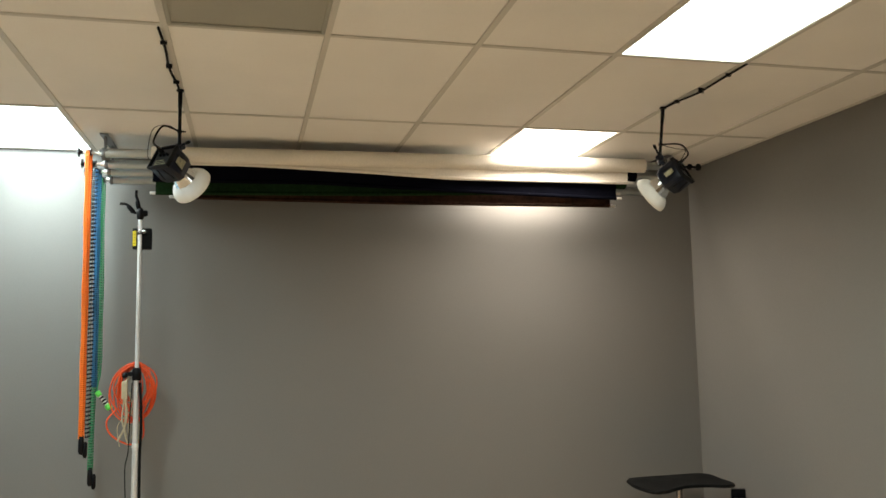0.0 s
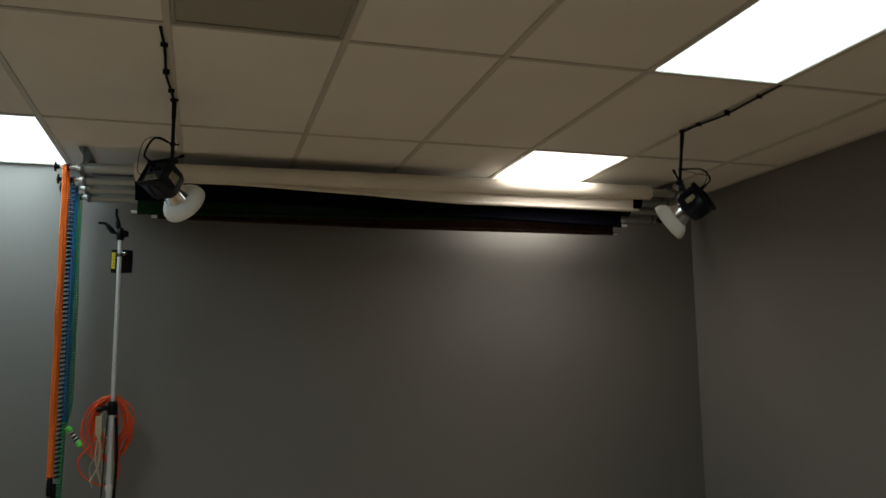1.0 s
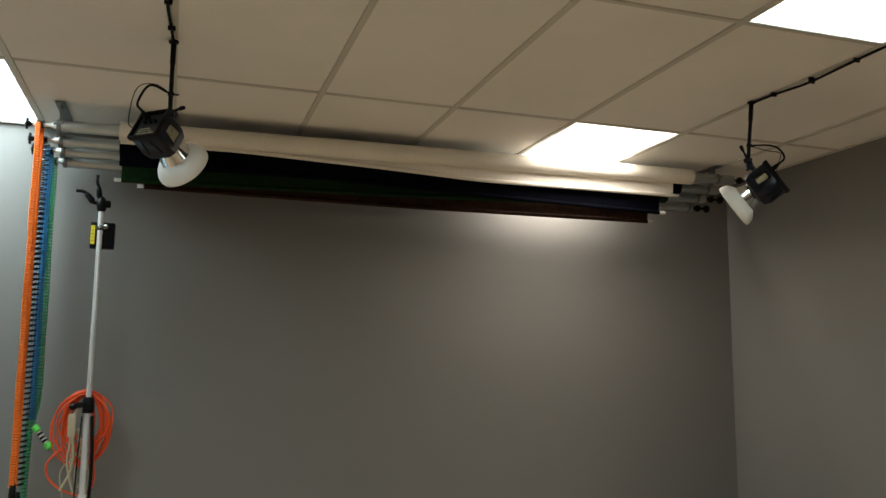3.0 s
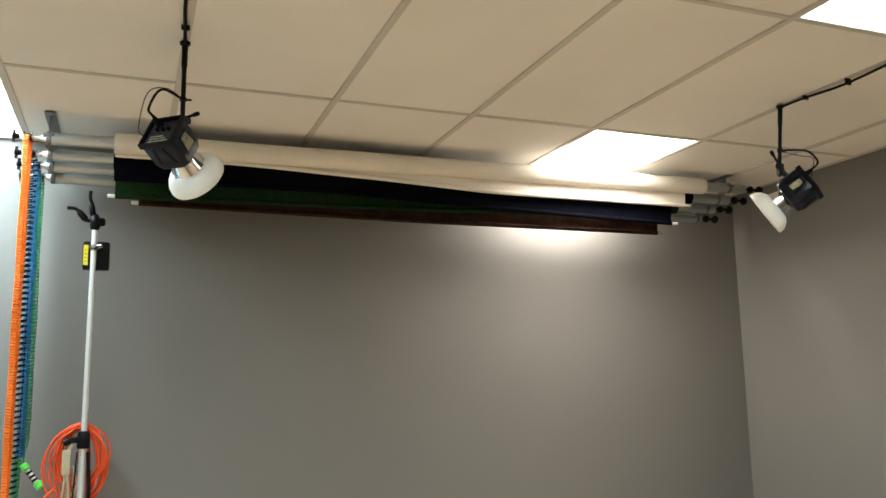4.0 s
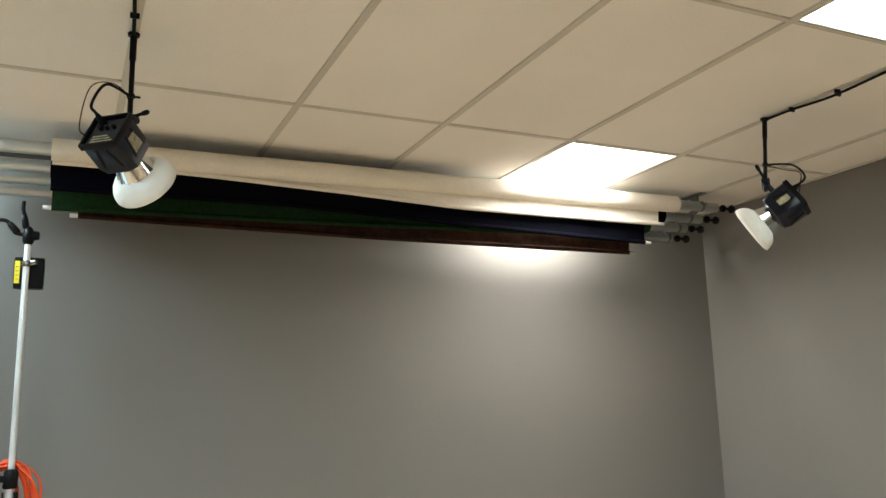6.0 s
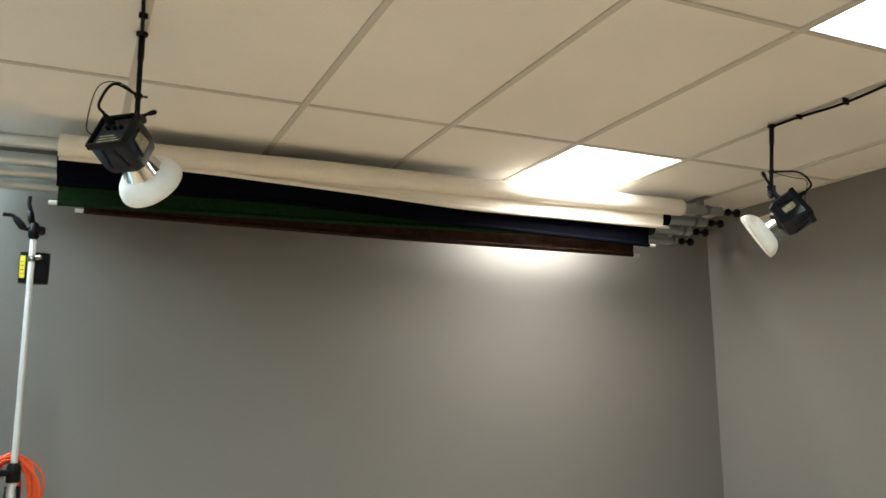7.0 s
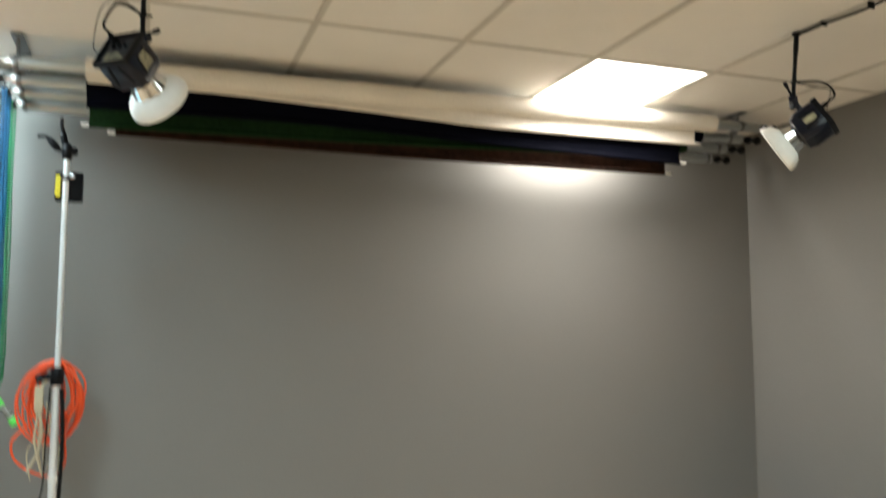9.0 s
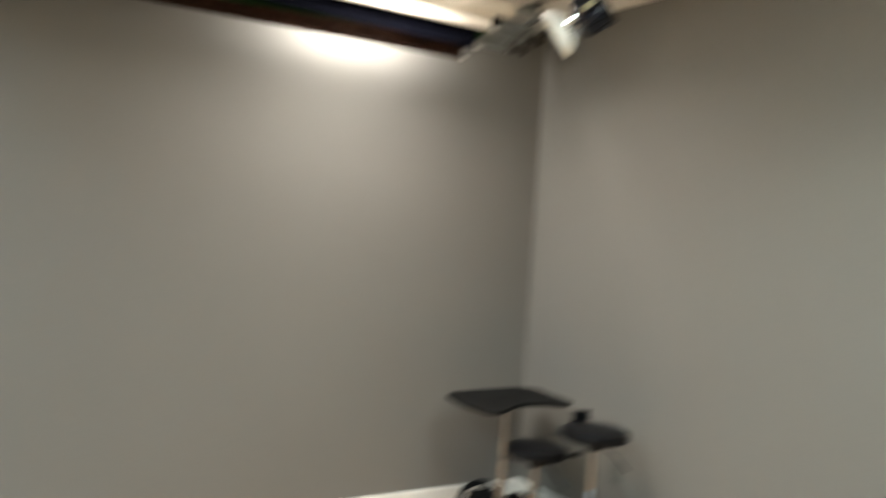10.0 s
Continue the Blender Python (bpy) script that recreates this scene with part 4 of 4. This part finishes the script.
def stool(x, y, seat_z, r, lever_turn, label, paddle, rest=0):
    t = thing("posing_stool", label, "stool", (x, y, 0), "posing stools")
    bm = bmesh.new()
    add_lathe(bm, [(r * 0.80, seat_z - 0.060), (r * 0.95, seat_z - 0.056), (r, seat_z - 0.040), (r, seat_z - 0.026), (r * 0.965, seat_z - 0.010), (r * 0.85, seat_z - 0.002), (r * 0.5, seat_z + 0.001), (0.002, seat_z)], 40)
    seat = part("seat", bm, M_VINYL, t, "round padded black vinyl seat")
    bm = bmesh.new()
    ring = [(r * 1.003 * math.cos(2 * math.pi * k / 40), r * 1.003 * math.sin(2 * math.pi * k / 40), seat_z - 0.042) for k in range(40)]
    add_tube(bm, ring, 0.004, 6, ring=True)
    part("piping", bm, M_VINYL, seat)
    bm = bmesh.new()
    add_box(bm, -0.07, 0.07, -0.07, 0.07, seat_z - 0.078, seat_z - 0.061, 0.004)
    add_lathe(bm, [(0.035, seat_z - 0.11), (0.04, seat_z - 0.078)], 20)
    part("seat_plate", bm, M_BLACK, t)
    bm = bmesh.new()
    add_lathe(bm, [(0.0175, seat_z * 0.5), (0.0175, seat_z - 0.10)], 20)
    part("piston", bm, M_CHROME, t, "chrome piston")
    bm = bmesh.new()
    add_lathe(bm, [(0.025, 0.07), (0.025, seat_z * 0.52), (0.020, seat_z * 0.53)], 22)
    part("column", bm, M_CHROME, t, "chrome column")
    bm = bmesh.new()
    a = radians(lever_turn)
    c, s = math.cos(a), math.sin(a)
    add_tube(bm, [(0.03 * c, 0.03 * s, seat_z - 0.085), (0.10 * c, 0.10 * s, seat_z - 0.12), (0.17 * c, 0.17 * s, seat_z - 0.20)], 0.006, 10)
    part("lever", bm, M_BLACK, t, "thin black lever")
    if paddle:
        bm = bmesh.new()
        add_box(bm, r * 0.7, r + 0.03, -0.018, 0.018, seat_z - 0.054, seat_z - 0.040, 0.004, pose(0, 0, 0, 0, 0, paddle))
        add_lathe(bm, [(0.010, 0), (0.017, 0.006), (0.017, 0.03), (0.010, 0.036)], 14, pose(0, 0, 0, 0, 0, paddle) @ rod((r + 0.03, 0, seat_z - 0.043), (r + 0.09, 0, seat_z - 0.043)))
        part("side_knob", bm, M_BLACK, t, "black adjusting knob")
    if rest:
        bm = bmesh.new()
        add_box(bm, r + 0.004, r + 0.030, -0.042, 0.042, seat_z - 0.045, seat_z + 0.045, 0.008, pose(0, 0, 0, 0, 0, rest))
        add_box(bm, r * 0.6, r + 0.020, -0.018, 0.018, seat_z - 0.074, seat_z - 0.058, 0.003, pose(0, 0, 0, 0, 0, rest))
        part("rest_plate", bm, M_VINYL, t, "small black rest behind the seat")
    for k in range(5):
        a = radians(72 * k + 20)
        c, s = math.cos(a), math.sin(a)
        bm = bmesh.new()
        add_tube(bm, [(0.02 * c, 0.02 * s, 0.085), (0.12 * c, 0.12 * s, 0.078), (0.235 * c, 0.235 * s, 0.055)], 0.014, 12)
        leg = part("base_arm", bm, M_CHROME, t, "chrome base arm")
        bm = bmesh.new()
        add_lathe(bm, [(0.012, -0.011), (0.024, -0.009), (0.024, 0.009), (0.012, 0.011)], 18, Matrix.Translation((0.235 * c, 0.235 * s, 0.024)) @ pose(0, 0, 0, 90, 0, math.degrees(a)))
        part("caster", bm, M_RUBBER, leg)


stool(2.39, 5.28, 0.50, 0.160, -62, "low round black padded stool with a chrome column", -28)
stool(2.51, 4.99, 0.648, 0.166, -42, "tall round black padded stool with a chrome column", 0, 72)


def crumpled(name, label, category, mat, at, size, seed, rough=0.35):
    """A soft heap with folds, resting on the floor."""
    bm = bmesh.new()
    bmesh.ops.create_icosphere(bm, subdivisions=4, radius=1.0)
    for v in bm.verts:
        d = 1 + rough * noise.noise(v.co * 1.4 + Vector((seed, 0, 0))) + rough * 0.45 * noise.noise(v.co * 4 + Vector((0, seed, 0)))
        v.co = Vector((v.co.x * size[0] * d, v.co.y * size[1] * d, max(v.co.z * d, -0.55) * size[2] + 0.55 * size[2]))
    return solid(name, bm, mat, label, category, at=at)


def equipment_bag():
    """A low slumped bag whose padded strap stands up in an arch."""
    bag = thing("equipment_bag", "slumped black nylon equipment bag with a standing strap", "bag", (2.43, 5.80, 0))
    bm = bmesh.new()
    bmesh.ops.create_icosphere(bm, subdivisions=4, radius=1.0)
    for v in bm.verts:
        d = 1 + 0.32 * noise.noise(v.co * 1.4 + Vector((2, 0, 0))) + 0.15 * noise.noise(v.co * 4 + Vector((0, 2, 0)))
        v.co = Vector((v.co.x * 0.11 * d + 0.03, v.co.y * 0.085 * d, (max(v.co.z * d, -0.55) + 0.55) * 0.072))
    part("bag_body", bm, M_BAG, bag)
    bm = bmesh.new()
    add_tube(bm, smooth_path([(-0.17, -0.03, 0.012), (-0.16, -0.02, 0.07), (-0.11, 0.0, 0.125), (-0.03, 0.01, 0.145), (0.05, 0.01, 0.13), (0.09, 0.01, 0.07)], 8), 0.017, 10)
    part("carrying_strap", bm, M_BAG, bag, "padded black strap")


equipment_bag()
crumpled("dark_pouch", "small black nylon pouch lying under the posing table", "pouch", M_BAG, (2.62, 5.70, 0.0), (0.09, 0.075, 0.055), 4.0)
crumpled("white_cloth", "crumpled off-white cloth lying on the floor in the corner", "cloth", M_CLOTH, (2.71, 5.85, 0.0), (0.075, 0.09, 0.075), 6.0)
crumpled("white_rag", "crumpled off-white rag on the floor along the wall", "cloth", M_CLOTH, (2.72, 5.55, 0.0), (0.065, 0.13, 0.05), 8.0)
crumpled("blue_bag", "small dark blue nylon bag standing against the grey wall", "bag", M_NAVYBAG, (2.70, 5.0, 0.0), (0.07, 0.10, 0.165), 9.0, 0.22)


def spray_bottle():
    t = thing("bottle", "small lime yellow plastic bottle standing on the floor", "bottle", (2.60, 5.17, 0))
    bm = bmesh.new()
    add_lathe(bm, [(0.030, 0.0), (0.034, 0.006), (0.034, 0.12), (0.028, 0.145), (0.014, 0.16), (0.013, 0.17)], 24)
    part("bottle_body", bm, M_LIMEYELLOW, t, "lime yellow plastic body")
    bm = bmesh.new()
    add_lathe(bm, [(0.016, 0.168), (0.016, 0.195), (0.012, 0.20)], 18)
    part("cap", bm, M_WHITE, t, "white cap")


spray_bottle()


def floor_cable():
    """A loose black cable on the floor by the baseboard."""
    bm = bmesh.new()
    pts = [(2.20, 5.88, 0.008), (2.26, 5.80, 0.008), (2.36, 5.70, 0.008), (2.30, 5.60, 0.008), (2.22, 5.64, 0.010), (2.27, 5.73, 0.018), (2.42, 5.70, 0.010), (2.55, 5.60, 0.008), (2.66, 5.62, 0.008), (2.72, 5.72, 0.008)]
    add_tube(bm, smooth_path(pts, 8), 0.007, 8)
    solid("floor_cable", bm, M_RUBBER, "loose black cable curled on the floor boards", "cable")


floor_cable()


def floor_planks():
    """Laminate planks in staggered rows over the slab, each with eased edges; alike lengths share one mesh."""
    rng, width, length, meshes = random.Random(8), 0.19, 1.285, {}

    def plank_mesh(dx, dy):
        key = (round(dx, 3), round(dy, 3))
        if key not in meshes:
            bm = bmesh.new()
            low = [bm.verts.new((sx * dx / 2, sy * dy / 2, -0.012)) for sx, sy in ((-1, -1), (1, -1), (1, 1), (-1, 1))]
            mid = [bm.verts.new((sx * dx / 2, sy * dy / 2, -0.0015)) for sx, sy in ((-1, -1), (1, -1), (1, 1), (-1, 1))]
            top = [bm.verts.new((sx * (dx / 2 - 0.0015), sy * (dy / 2 - 0.0015), 0.0)) for sx, sy in ((-1, -1), (1, -1), (1, 1), (-1, 1))]
            for a, b in ((low, mid), (mid, top)):
                for k in range(4):
                    bm.faces.new((a[k], a[(k + 1) % 4], b[(k + 1) % 4], b[k]))
            bm.faces.new(top)
            meshes[key] = mesh_from("plank", bm, M_FLOOR)
        return meshes[key]

    y, row = YW, 0
    while y > YE + 0.01:
        dy = min(width, y - YE)
        x = XE - length * ((0.0, 0.4, 0.7, 0.2)[row % 4])
        while x < XW - 0.01:
            x0, x1 = max(x, XE), min(x + length, XW)
            if x1 - x0 > 0.02:
                ob = new("plank", plank_mesh(x1 - x0 - 0.0016, dy - 0.0016))
                ob.location = ((x0 + x1) / 2, y - dy / 2, rng.uniform(-0.0003, 0.0))
                ob.parent = FLOOR
            x += length
        y, row = y - width, row + 1


floor_planks()
